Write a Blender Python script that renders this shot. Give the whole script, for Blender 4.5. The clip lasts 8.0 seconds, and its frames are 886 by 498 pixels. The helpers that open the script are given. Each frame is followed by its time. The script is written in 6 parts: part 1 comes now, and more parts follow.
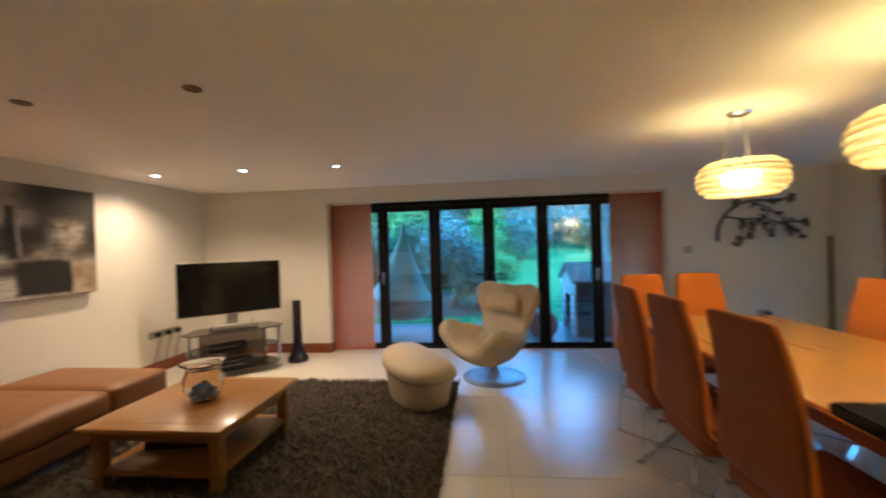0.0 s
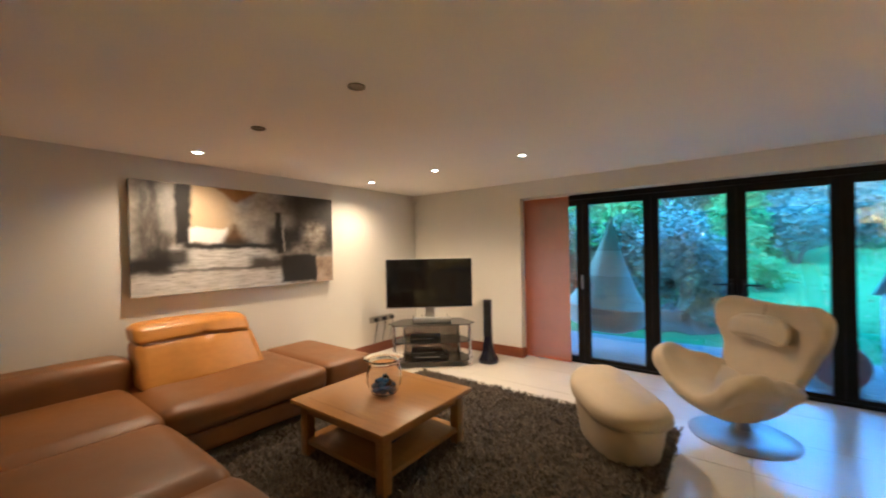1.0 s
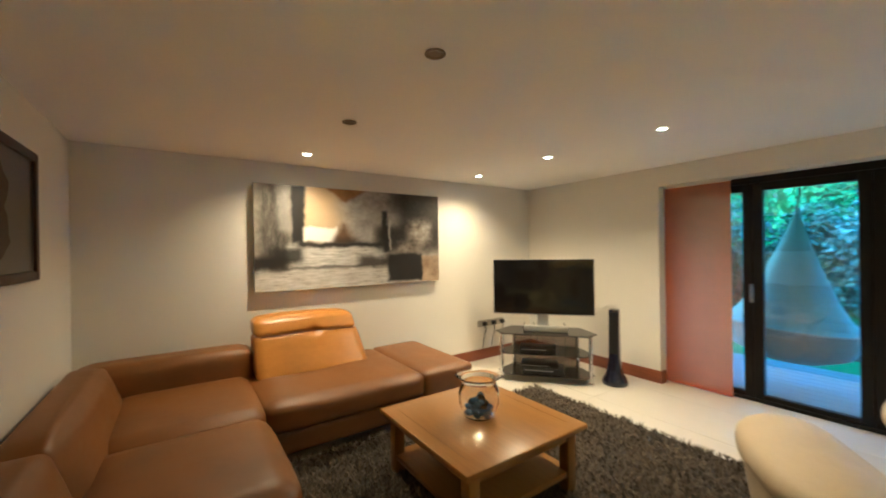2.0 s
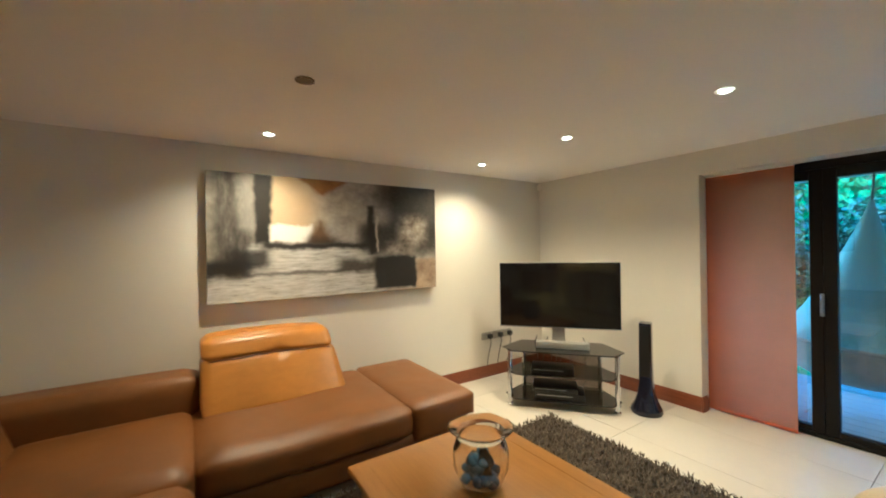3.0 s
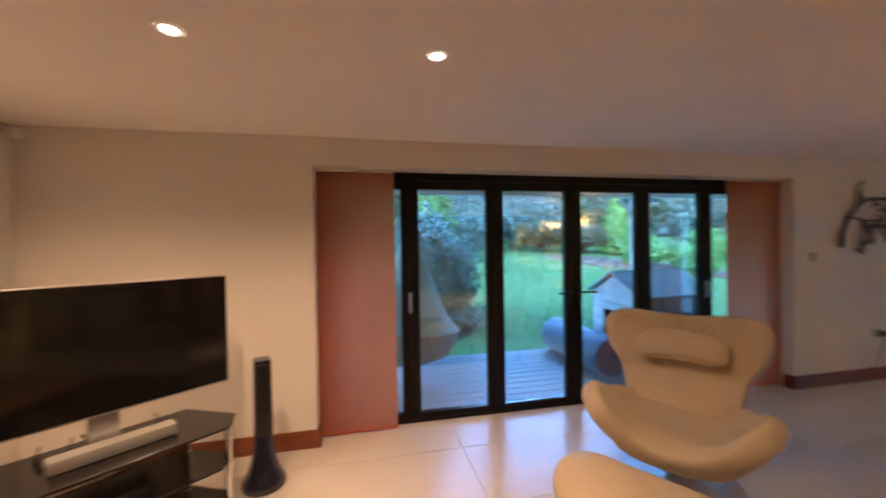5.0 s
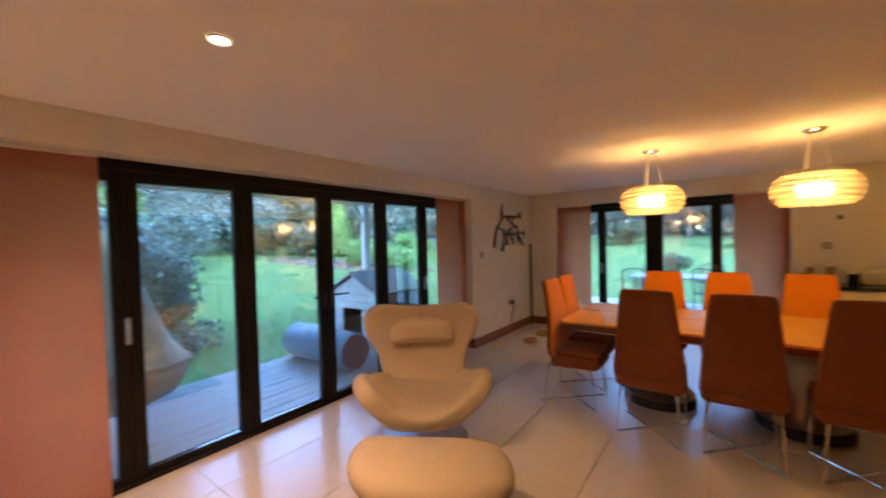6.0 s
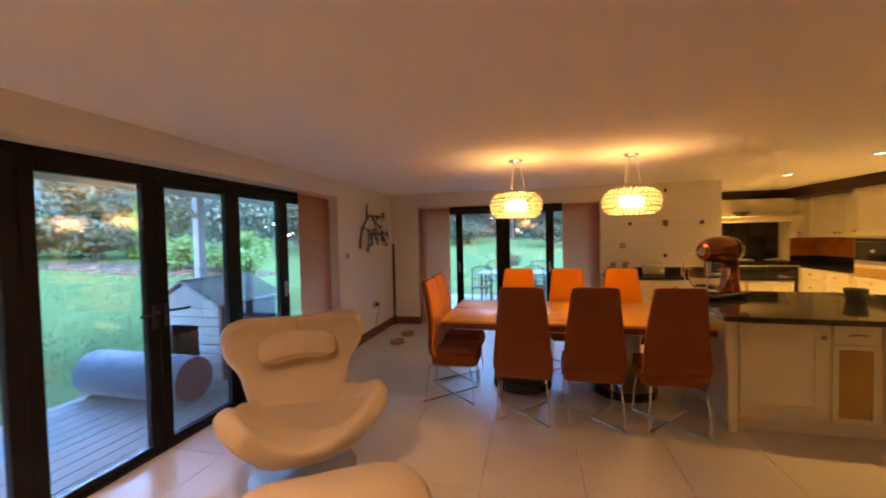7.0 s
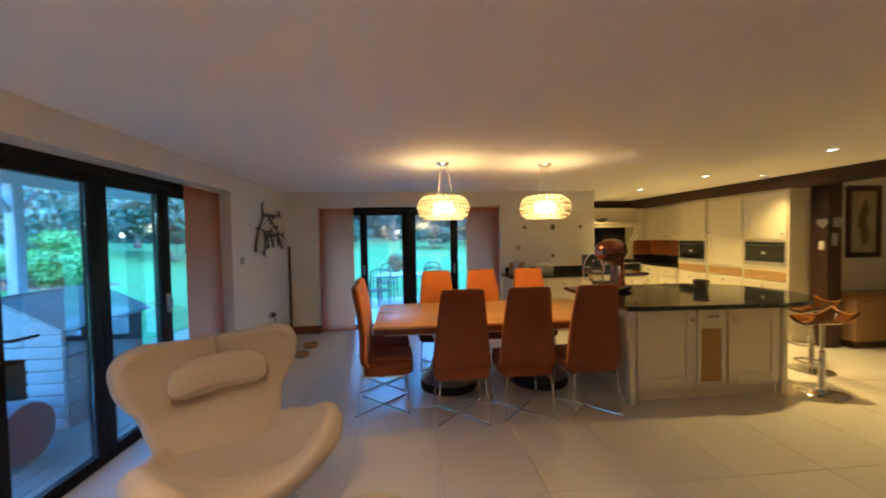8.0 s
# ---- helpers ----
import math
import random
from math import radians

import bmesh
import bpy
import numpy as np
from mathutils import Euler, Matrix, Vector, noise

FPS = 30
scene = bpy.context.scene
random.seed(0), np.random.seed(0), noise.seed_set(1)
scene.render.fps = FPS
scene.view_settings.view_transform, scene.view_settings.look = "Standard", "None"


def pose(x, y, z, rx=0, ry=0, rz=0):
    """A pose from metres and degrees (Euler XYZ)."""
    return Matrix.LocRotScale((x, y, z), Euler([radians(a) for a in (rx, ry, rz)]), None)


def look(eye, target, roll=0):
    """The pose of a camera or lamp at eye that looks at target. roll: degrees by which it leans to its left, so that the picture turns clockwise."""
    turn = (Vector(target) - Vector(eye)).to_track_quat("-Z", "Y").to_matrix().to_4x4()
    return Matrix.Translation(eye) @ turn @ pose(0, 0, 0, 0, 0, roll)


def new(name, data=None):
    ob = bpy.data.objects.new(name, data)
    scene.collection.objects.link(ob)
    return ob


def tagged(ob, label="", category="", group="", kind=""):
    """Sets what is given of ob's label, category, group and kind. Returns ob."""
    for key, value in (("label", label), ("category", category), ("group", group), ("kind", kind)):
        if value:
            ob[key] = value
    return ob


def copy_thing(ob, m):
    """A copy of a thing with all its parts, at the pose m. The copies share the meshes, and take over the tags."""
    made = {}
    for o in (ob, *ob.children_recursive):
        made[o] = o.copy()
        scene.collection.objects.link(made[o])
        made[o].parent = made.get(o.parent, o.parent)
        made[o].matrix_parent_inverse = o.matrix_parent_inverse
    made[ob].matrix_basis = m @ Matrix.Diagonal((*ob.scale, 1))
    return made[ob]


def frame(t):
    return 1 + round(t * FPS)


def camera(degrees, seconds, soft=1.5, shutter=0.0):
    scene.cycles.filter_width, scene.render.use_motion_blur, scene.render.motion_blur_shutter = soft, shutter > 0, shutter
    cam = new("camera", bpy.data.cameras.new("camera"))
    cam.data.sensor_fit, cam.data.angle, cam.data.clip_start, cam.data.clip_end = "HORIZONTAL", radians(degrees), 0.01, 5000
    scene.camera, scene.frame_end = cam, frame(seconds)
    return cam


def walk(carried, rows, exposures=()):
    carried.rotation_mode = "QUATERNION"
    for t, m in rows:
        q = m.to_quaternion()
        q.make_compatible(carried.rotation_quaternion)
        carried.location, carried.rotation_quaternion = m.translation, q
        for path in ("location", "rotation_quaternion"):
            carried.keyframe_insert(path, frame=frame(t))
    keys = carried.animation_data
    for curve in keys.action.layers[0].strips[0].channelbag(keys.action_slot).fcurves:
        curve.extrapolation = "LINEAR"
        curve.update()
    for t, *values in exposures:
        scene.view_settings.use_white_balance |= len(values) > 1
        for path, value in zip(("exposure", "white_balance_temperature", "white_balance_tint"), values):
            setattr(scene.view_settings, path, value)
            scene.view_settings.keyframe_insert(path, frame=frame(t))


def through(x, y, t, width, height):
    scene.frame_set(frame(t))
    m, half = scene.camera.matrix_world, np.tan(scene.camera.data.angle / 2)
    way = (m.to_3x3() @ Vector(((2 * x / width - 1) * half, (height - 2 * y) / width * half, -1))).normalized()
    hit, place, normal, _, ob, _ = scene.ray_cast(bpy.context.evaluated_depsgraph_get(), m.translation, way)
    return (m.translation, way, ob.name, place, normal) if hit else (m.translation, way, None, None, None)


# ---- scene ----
cam = camera(99.0, 8.0, 1.9, 0.4)
PATH = [
    (0, (4.025, -5.159, 1.439), (3.818, -3.169, 1.431), -1.7),
    (0.5, (4.104, -4.857, 1.477), (3.298, -3.026, 1.475), -1.5),
    (1, (4.067, -4.609, 1.463), (2.857, -3.017, 1.462), -1.1),
    (1.5, (3.985, -4.431, 1.459), (2.499, -3.093, 1.459), -0.9),
    (2, (3.884, -4.206, 1.477), (2.235, -3.074, 1.475), -0.8),
    (2.2, (3.818, -4.115, 1.481), (2.118, -3.061, 1.485), -0.9),
    (3.5, (3.056, -3.515, 1.497), (1.516, -2.239, 1.484), -1.0),
    (4, (2.734, -3.252, 1.512), (1.569, -1.626, 1.485), -1.1),
    (4.5, (2.443, -3.1, 1.5), (2.022, -1.144, 1.48), -0.9),
    (4.7, (2.348, -3.032, 1.494), (2.272, -1.033, 1.48), -0.8),
    (5.8, (1.902, -2.903, 1.534), (3.333, -1.505, 1.49), -1.5),
    (6, (1.871, -2.869, 1.542), (3.473, -1.672, 1.498), -1.5),
    (6.5, (1.852, -2.696, 1.543), (3.692, -1.914, 1.491), -1.4),
    (7, (1.893, -2.487, 1.554), (3.838, -2.024, 1.491), -1.2),
    (7.5, (1.924, -2.253, 1.576), (3.917, -2.101, 1.506), -1.3),
    (8, (1.973, -1.952, 1.565), (3.963, -2.139, 1.5), -1.0),
]
EXPOSURES = [(0.0, 4.0, 5100, 0), (0.5, 4.08, 4900, -8), (1.0, 4.2, 4950, 0), (2.0, 4.3, 4850, -12), (3.5, 4.05, 4550, -14), (4.0, 3.86, 4900, -6), (4.5, 3.78, 5500, 10), (6.0, 3.92, 7300, 29), (7.0, 3.94, 7500, 33), (7.5, 3.92, 5750, 22), (8.0, 3.98, 5150, 10)]
walk(cam, [(t, look(e, g, r)) for t, e, g, r in PATH], EXPOSURES)

SKY, SUN = 0.37, 0.25
LAMPCOL, SPOTW, KITCHCOL, KITCHW, BULB = (1.0, 0.62, 0.33), 8.0, (1.0, 0.62, 0.16), 13.2, 2.6

# ---- world and sun ----
world = bpy.data.worlds.new("world")
scene.world = world
world.use_nodes = True
wn = world.node_tree
sky = wn.nodes.new("ShaderNodeTexSky")
sky.sky_type, sky.sun_disc = "NISHITA", False
sky.sun_elevation, sky.sun_rotation = radians(11), radians(215)
sky.air_density, sky.dust_density, sky.ozone_density = 1.0, 0.2, 4.6
wn.links.new(sky.outputs[0], wn.nodes["Background"].inputs[0])
wn.nodes["Background"].inputs[1].default_value = SKY
sun = new("sun", bpy.data.lights.new("sun", "SUN"))
sun.data.energy, sun.data.angle, sun.data.color = SUN, radians(25), (0.86, 0.93, 1.0)
sun.matrix_world = look((-8, -12, 20), (0, 6, 0))


# ---- materials ----
def tree(name):
    m = bpy.data.materials.new(name)
    m.use_nodes = True
    t = m.node_tree
    return m, t, t.nodes["Principled BSDF"]


def math_node(t, op, a, b=0.0, clamp=False):
    n = t.nodes.new("ShaderNodeMath")
    n.operation, n.use_clamp = op, clamp
    for i, x in enumerate((a, b)):
        if isinstance(x, (int, float)):
            n.inputs[i].default_value = x
        else:
            t.links.new(x, n.inputs[i])
    return n.outputs[0]


def mix_col(t, fac, a, b, blend="MIX"):
    n = t.nodes.new("ShaderNodeMix")
    n.data_type, n.blend_type = "RGBA", blend
    for sock, x in ((n.inputs[0], fac), (n.inputs[6], a), (n.inputs[7], b)):
        if isinstance(x, (int, float)):
            sock.default_value = x
        elif isinstance(x, tuple):
            sock.default_value = (*x[:3], 1)
        else:
            t.links.new(x, sock)
    return n.outputs[2]


def coords(t, scale=(1, 1, 1), kind="Object"):
    c = t.nodes.new("ShaderNodeTexCoord")
    m = t.nodes.new("ShaderNodeMapping")
    m.inputs["Scale"].default_value = scale
    t.links.new(c.outputs[kind], m.inputs[0])
    return m.outputs[0]


def noise_tex(t, vec, scale, detail=4, rough=0.55):
    n = t.nodes.new("ShaderNodeTexNoise")
    n.inputs["Scale"].default_value = scale
    n.inputs["Detail"].default_value = detail
    n.inputs["Roughness"].default_value = rough
    t.links.new(vec, n.inputs["Vector"])
    return n.outputs["Fac"]


def ramp(t, fac, stops):
    n = t.nodes.new("ShaderNodeValToRGB")
    e = n.color_ramp.elements
    while len(e) < len(stops):
        e.new(0.5)
    for el, (p, c) in zip(e, stops):
        el.position, el.color = p, (*c, 1)
    t.links.new(fac, n.inputs[0])
    return n.outputs[0]


def bump(t, p, height, strength, dist=0.01):
    n = t.nodes.new("ShaderNodeBump")
    n.inputs["Strength"].default_value, n.inputs["Distance"].default_value = strength, dist
    t.links.new(height, n.inputs["Height"])
    t.links.new(n.outputs[0], p.inputs["Normal"])


def surface(name, col, rough=0.5, metal=0.0, var=0.12, scale=3.0, fine=60.0, relief=0.12, rvar=0.12, coat=0.0, sheen=0.0, each=0.0):
    """Paint, cloth, stone, metal: a colour with drift at two scales, uneven gloss and fine relief."""
    m, t, p = tree(name)
    v = coords(t)
    big, small = noise_tex(t, v, scale, 3), noise_tex(t, v, fine, 5)
    dark, light = tuple(c * (1 - var) for c in col), tuple(min(1, c * (1 + var)) for c in col)
    c = ramp(t, big, [(0.3, dark), (0.7, light)])
    c = mix_col(t, 0.35, c, ramp(t, small, [(0.3, dark), (0.7, light)]))
    if each:
        o = t.nodes.new("ShaderNodeObjectInfo")
        f = math_node(t, "MULTIPLY_ADD", o.outputs["Random"], each)
        f.node.inputs[2].default_value = 1 - each / 2
        c = mix_col(t, 1.0, c, f, "MULTIPLY")
    t.links.new(c, p.inputs["Base Color"])
    t.links.new(math_node(t, "MULTIPLY_ADD", big, rvar), p.inputs["Roughness"])
    p.inputs["Roughness"].links[0].from_node.inputs[2].default_value = max(0.02, rough - rvar / 2)
    p.inputs["Metallic"].default_value = metal
    p.inputs["Coat Weight"].default_value = coat
    p.inputs["Sheen Weight"].default_value = sheen
    if relief:
        bump(t, p, small, relief)
    return m


def wood(name, a, b, rough=0.4, axis=0, scale=3.0, stretch=14.0, relief=0.15, coat=0.0, each=0.25):
    m, t, p = tree(name)
    s = [stretch] * 3
    s[axis] = 1.0
    v = coords(t, tuple(s))
    g = noise_tex(t, v, scale, 7, 0.65)
    fine = noise_tex(t, v, scale * 7, 3)
    c = ramp(t, g, [(0.25, a), (0.5, tuple((x + y) / 2 for x, y in zip(a, b))), (0.75, b)])
    c = mix_col(t, 0.25, c, ramp(t, fine, [(0.35, a), (0.65, b)]))
    o = t.nodes.new("ShaderNodeObjectInfo")
    f = math_node(t, "MULTIPLY_ADD", o.outputs["Random"], each)
    f.node.inputs[2].default_value = 1 - each / 2
    t.links.new(mix_col(t, 1.0, c, f, "MULTIPLY"), p.inputs["Base Color"])
    r = math_node(t, "MULTIPLY_ADD", g, 0.2)
    r.node.inputs[2].default_value = max(0.05, rough - 0.1)
    t.links.new(r, p.inputs["Roughness"])
    p.inputs["Coat Weight"].default_value = coat
    bump(t, p, fine, relief, 0.004)
    return m


def fabric(name, col, rough=0.9, weave=350.0, var=0.15, relief=0.4, through=0.0, sheen=0.3):
    m, t, p = tree(name)
    v = coords(t)
    big, small = noise_tex(t, v, 4.0, 4), noise_tex(t, v, weave, 2)
    c = ramp(t, big, [(0.3, tuple(x * (1 - var) for x in col)), (0.7, tuple(min(1, x * (1 + var)) for x in col))])
    c = mix_col(t, 0.3, c, ramp(t, small, [(0.35, tuple(x * 0.7 for x in col)), (0.65, tuple(min(1, x * 1.2) for x in col))]))
    t.links.new(c, p.inputs["Base Color"])
    p.inputs["Roughness"].default_value = rough
    p.inputs["Sheen Weight"].default_value = sheen
    bump(t, p, small, relief, 0.002)
    if through:
        tr, mx = t.nodes.new("ShaderNodeBsdfTranslucent"), t.nodes.new("ShaderNodeMixShader")
        t.links.new(c, tr.inputs[0])
        mx.inputs[0].default_value = through
        t.links.new(p.outputs[0], mx.inputs[1])
        t.links.new(tr.outputs[0], mx.inputs[2])
        t.links.new(mx.outputs[0], t.nodes["Material Output"].inputs[0])
    return m


def leather(name, col, rough=0.35):
    m, t, p = tree(name)
    v = coords(t)
    big = noise_tex(t, v, 2.5, 4)
    vor = t.nodes.new("ShaderNodeTexVoronoi")
    vor.inputs["Scale"].default_value = 220
    t.links.new(v, vor.inputs["Vector"])
    crease = noise_tex(t, coords(t, (1, 1, 2.5)), 9, 6, 0.6)
    c = ramp(t, big, [(0.3, tuple(x * 0.78 for x in col)), (0.7, tuple(min(1, x * 1.15) for x in col))])
    t.links.new(mix_col(t, 0.25, c, ramp(t, crease, [(0.35, tuple(x * 0.6 for x in col)), (0.65, col)])), p.inputs["Base Color"])
    r = math_node(t, "MULTIPLY_ADD", crease, 0.25)
    r.node.inputs[2].default_value = rough - 0.1
    t.links.new(r, p.inputs["Roughness"])
    h = math_node(t, "MULTIPLY_ADD", vor.outputs["Distance"], 0.3)
    t.links.new(crease, h.node.inputs[2])
    bump(t, p, h, 0.25, 0.006)
    return m


def glow(name, col, strength):
    m, t, p = tree(name)
    p.inputs["Base Color"].default_value = (*col, 1)
    p.inputs["Emission Color"].default_value = (*col, 1)
    p.inputs["Emission Strength"].default_value = strength
    return m


def glass(name, col=(0.95, 0.98, 0.97), rough=0.0, ior=1.45):
    m, t, p = tree(name)
    p.inputs["Base Color"].default_value = (*col, 1)
    p.inputs["Transmission Weight"].default_value = 1
    p.inputs["Roughness"].default_value = rough
    p.inputs["IOR"].default_value = ior
    return m


def leafy(name, a, b, through=0.3, rough=0.5):
    m, t, p = tree(name)
    g = t.nodes.new("ShaderNodeNewGeometry")
    c = ramp(t, g.outputs["Random Per Island"], [(0.0, a), (1.0, b)])
    t.links.new(c, p.inputs["Base Color"])
    p.inputs["Roughness"].default_value = rough
    tr, mx = t.nodes.new("ShaderNodeBsdfTranslucent"), t.nodes.new("ShaderNodeMixShader")
    t.links.new(c, tr.inputs[0])
    mx.inputs[0].default_value = through
    t.links.new(p.outputs[0], mx.inputs[1])
    t.links.new(tr.outputs[0], mx.inputs[2])
    t.links.new(mx.outputs[0], t.nodes["Material Output"].inputs[0])
    return m


M_WALL = surface("wall_paint", (0.76, 0.73, 0.67), 0.75, var=0.03, scale=1.2, fine=120, relief=0.06)
M_CEIL = surface("ceiling_paint", (0.93, 0.91, 0.87), 0.85, var=0.03, scale=0.8, fine=90, relief=0.08)
M_TILE = surface("cream_porcelain", (0.66, 0.62, 0.55), 0.30, var=0.05, scale=2.5, fine=30, relief=0.0, rvar=0.04, each=0.08)
M_GROUT = surface("grout", (0.36, 0.33, 0.28), 0.9, var=0.1)
M_SKIRT = wood("red_hardwood", (0.13, 0.035, 0.015), (0.26, 0.08, 0.03), 0.35, 0, coat=0.3)
M_FRAME = surface("dark_aluminium", (0.007, 0.006, 0.006), 0.5, var=0.1, relief=0.03)
M_FRAME.node_tree.nodes["Principled BSDF"].inputs["Specular IOR Level"].default_value = 0.25
M_PANE = glass("window_glass", (0.82, 0.96, 0.97), 0.0, 1.95)
M_BLIND = fabric("red_blind_cloth", (0.93, 0.31, 0.14), 0.9, 500, 0.05, 0.15, through=0.72)
M_CHROME = surface("chrome", (0.75, 0.75, 0.76), 0.12, 1.0, var=0.04, relief=0.0, rvar=0.08)
M_STEEL = surface("brushed_steel", (0.5, 0.5, 0.5), 0.32, 1.0, var=0.08, fine=200, relief=0.05)
M_BLACK = surface("black_plastic", (0.012, 0.012, 0.013), 0.35, var=0.2, relief=0.03)
M_GLOSSBLACK = surface("black_gloss", (0.008, 0.008, 0.009), 0.08, var=0.2, relief=0.0, rvar=0.04)
M_SMOKE = surface("smoked_glass", (0.010, 0.009, 0.009), 0.08, var=0.1, relief=0.0, rvar=0.04, coat=0.0)
M_TINT = glass("tinted_glass", (0.30, 0.27, 0.25), 0.02)
M_SPEAKER = surface("dark_blue_lacquer", (0.012, 0.013, 0.03), 0.18, var=0.1, relief=0.0, coat=0.4)
M_SATIN = surface("satin_grey_metal", (0.42, 0.42, 0.42), 0.5, 0.6, var=0.08, fine=200, relief=0.03)
M_SILVER = surface("silver_plastic", (0.5, 0.5, 0.49), 0.3, 0.6, var=0.05, relief=0.02)
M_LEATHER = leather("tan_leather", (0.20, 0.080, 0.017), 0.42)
# the sofa's tan leather again, brightened as if under the downlight
M_LEATHER_LIT = leather("tan_leather_lit", (0.50, 0.22, 0.035), 0.30)
M_OAK = wood("honey_oak", (0.25, 0.110, 0.020), (0.365, 0.178, 0.038), 0.32, 0, 2.2, 14, 0.03, coat=0.2)
M_TABLE = wood("orange_veneer", (0.68, 0.315, 0.055), (0.78, 0.40, 0.085), 0.30, 1, 1.6, 10, 0.01, coat=0.15, each=0.1)
M_TABLEEDGE = wood("red_brown_edge", (0.10, 0.03, 0.015), (0.2, 0.06, 0.025), 0.35, 1)
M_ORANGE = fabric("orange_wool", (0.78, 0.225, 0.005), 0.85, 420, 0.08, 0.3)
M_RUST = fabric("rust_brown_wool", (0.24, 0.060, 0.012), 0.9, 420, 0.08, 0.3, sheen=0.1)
M_CREAMWOOL = fabric("cream_leatherette", (0.54, 0.44, 0.305), 0.55, 260, 0.07, 0.12, sheen=0.1)
M_SEAM = fabric("cream_piping", (0.45, 0.36, 0.25), 0.7, 200)
M_RUG = leafy("rug_pile", (0.060, 0.047, 0.034), (0.18, 0.143, 0.106), 0.1, 0.75)
M_RUGBASE = surface("rug_backing", (0.06, 0.048, 0.038), 0.95, var=0.3, fine=80, relief=0.5)
M_CREAM = surface("cream_cabinet_paint", (0.70, 0.64, 0.48), 0.45, var=0.04, scale=2, fine=150, relief=0.04)
M_GRANITE = surface("black_granite", (0.02, 0.02, 0.019), 0.05, var=0.5, scale=20, fine=180, relief=0.0, rvar=0.02)
M_WICKER = fabric("woven_oak_front", (0.40, 0.235, 0.05), 0.7, 120, 0.15, 0.8)
M_COPPER = surface("copper_splashback", (0.66, 0.28, 0.075), 0.32, 0.5, var=0.3, scale=6, fine=40, relief=0.05)
M_BEAM = wood("dark_beam_oak", (0.025, 0.010, 0.006), (0.07, 0.028, 0.014), 0.55, 0, 3, 10, 0.5)
M_REDMETAL = surface("copper_red_enamel", (0.26, 0.065, 0.03), 0.12, 0.9, var=0.08, relief=0.0, coat=0.6)
M_AMBER = glass("amber_acrylic", (0.80, 0.36, 0.07), 0.04, 1.42)
M_BRASS = surface("pewter_knob", (0.55, 0.5, 0.4), 0.25, 0.9, var=0.05, relief=0.0)
M_PAPER = surface("white_card", (0.75, 0.72, 0.66), 0.7, var=0.08, relief=0.0)
M_PLUG = surface("satin_socket", (0.38, 0.36, 0.32), 0.4, 0.5, var=0.05, relief=0.0)
M_IRON = surface("dark_wrought_metal", (0.10, 0.09, 0.085), 0.45, 0.6, var=0.3, fine=50, relief=0.2)
M_BOWL = wood("pale_wood_bowl", (0.30, 0.17, 0.07), (0.45, 0.28, 0.13), 0.45)
M_CLEAR = glass("clear_glass", (0.96, 0.97, 0.96))
M_BLUEGLASS = surface("blue_glass_pebbles", (0.03, 0.10, 0.22), 0.1, var=0.5, scale=30, relief=0.0, coat=0.5)
M_BULB = glow("lamp_filament", (1.0, 0.63, 0.21), BULB)
M_SPOT = glow("downlight_lens", (1.0, 0.88, 0.66), 3.0)
M_BEAD = fabric("frosted_amber_bead", (0.84, 0.77, 0.60), 0.08, 30, 0.03, 0.0, through=0.22, sheen=0)
M_BEAD.node_tree.nodes["Principled BSDF"].inputs["Transmission Weight"].default_value = 0.55
M_WIRE = surface("pale_cable", (0.72, 0.69, 0.63), 0.5, relief=0.0)
M_DECK = wood("grey_weathered_board", (0.10, 0.112, 0.115), (0.215, 0.23, 0.232), 0.45, 0, 4, 18, 0.4, each=0.3)
M_PAVE = surface("pale_paving", (0.42, 0.41, 0.38), 0.85, var=0.15, fine=40, relief=0.3, each=0.2)
M_POST = surface("pale_painted_post", (0.55, 0.56, 0.56), 0.6, var=0.06, relief=0.08)
M_CANVAS = fabric("sage_canvas", (0.40, 0.46, 0.39), 0.9, 300, 0.06, 0.3, through=0.3)
M_TANCANVAS = fabric("tan_canvas", (0.42, 0.29, 0.20), 0.9, 300, 0.08, 0.3)
M_ROLLBLUE = fabric("blue_vinyl_foam", (0.045, 0.085, 0.135), 0.5, 200, 0.06, 0.1)
M_ROLLRED = fabric("red_vinyl_foam", (0.22, 0.05, 0.06), 0.6, 200, 0.06, 0.1)
M_LOG = wood("whitewashed_log", (0.45, 0.46, 0.47), (0.66, 0.67, 0.68), 0.7, 1, 3, 9, 0.3)
M_SIDE = wood("dark_stained_board", (0.06, 0.05, 0.045), (0.12, 0.10, 0.085), 0.7, 0, 3, 9, 0.4)
M_FELT = surface("grey_roof_felt", (0.36, 0.38, 0.38), 0.9, var=0.12, fine=120, relief=0.4)
M_SOIL = surface("leaf_litter_soil", (0.10, 0.07, 0.05), 0.95, var=0.4, scale=5, fine=40, relief=0.8)
M_BARK = wood("bark", (0.05, 0.038, 0.028), (0.13, 0.10, 0.075), 0.9, 2, 4, 4, 1.0)
M_GRASSBLADE = leafy("grass_blades", (0.04, 0.13, 0.028), (0.10, 0.22, 0.055), 0.3, 0.6)
M_LAUREL = leafy("glossy_blue_green_leaf", (0.03, 0.085, 0.06), (0.17, 0.28, 0.235), 0.2, 0.42)
M_DARKLEAF = leafy("dark_leaf", (0.015, 0.04, 0.02), (0.05, 0.10, 0.05), 0.2, 0.4)
M_THUJA = leafy("bright_conifer", (0.045, 0.14, 0.03), (0.11, 0.26, 0.07), 0.3, 0.6)
M_LIME = leafy("lime_leaf", (0.07, 0.20, 0.045), (0.16, 0.34, 0.09), 0.3, 0.45)
M_BLUELEAF = leafy("blue_grey_leaf", (0.04, 0.09, 0.07), (0.11, 0.18, 0.15), 0.25, 0.5)
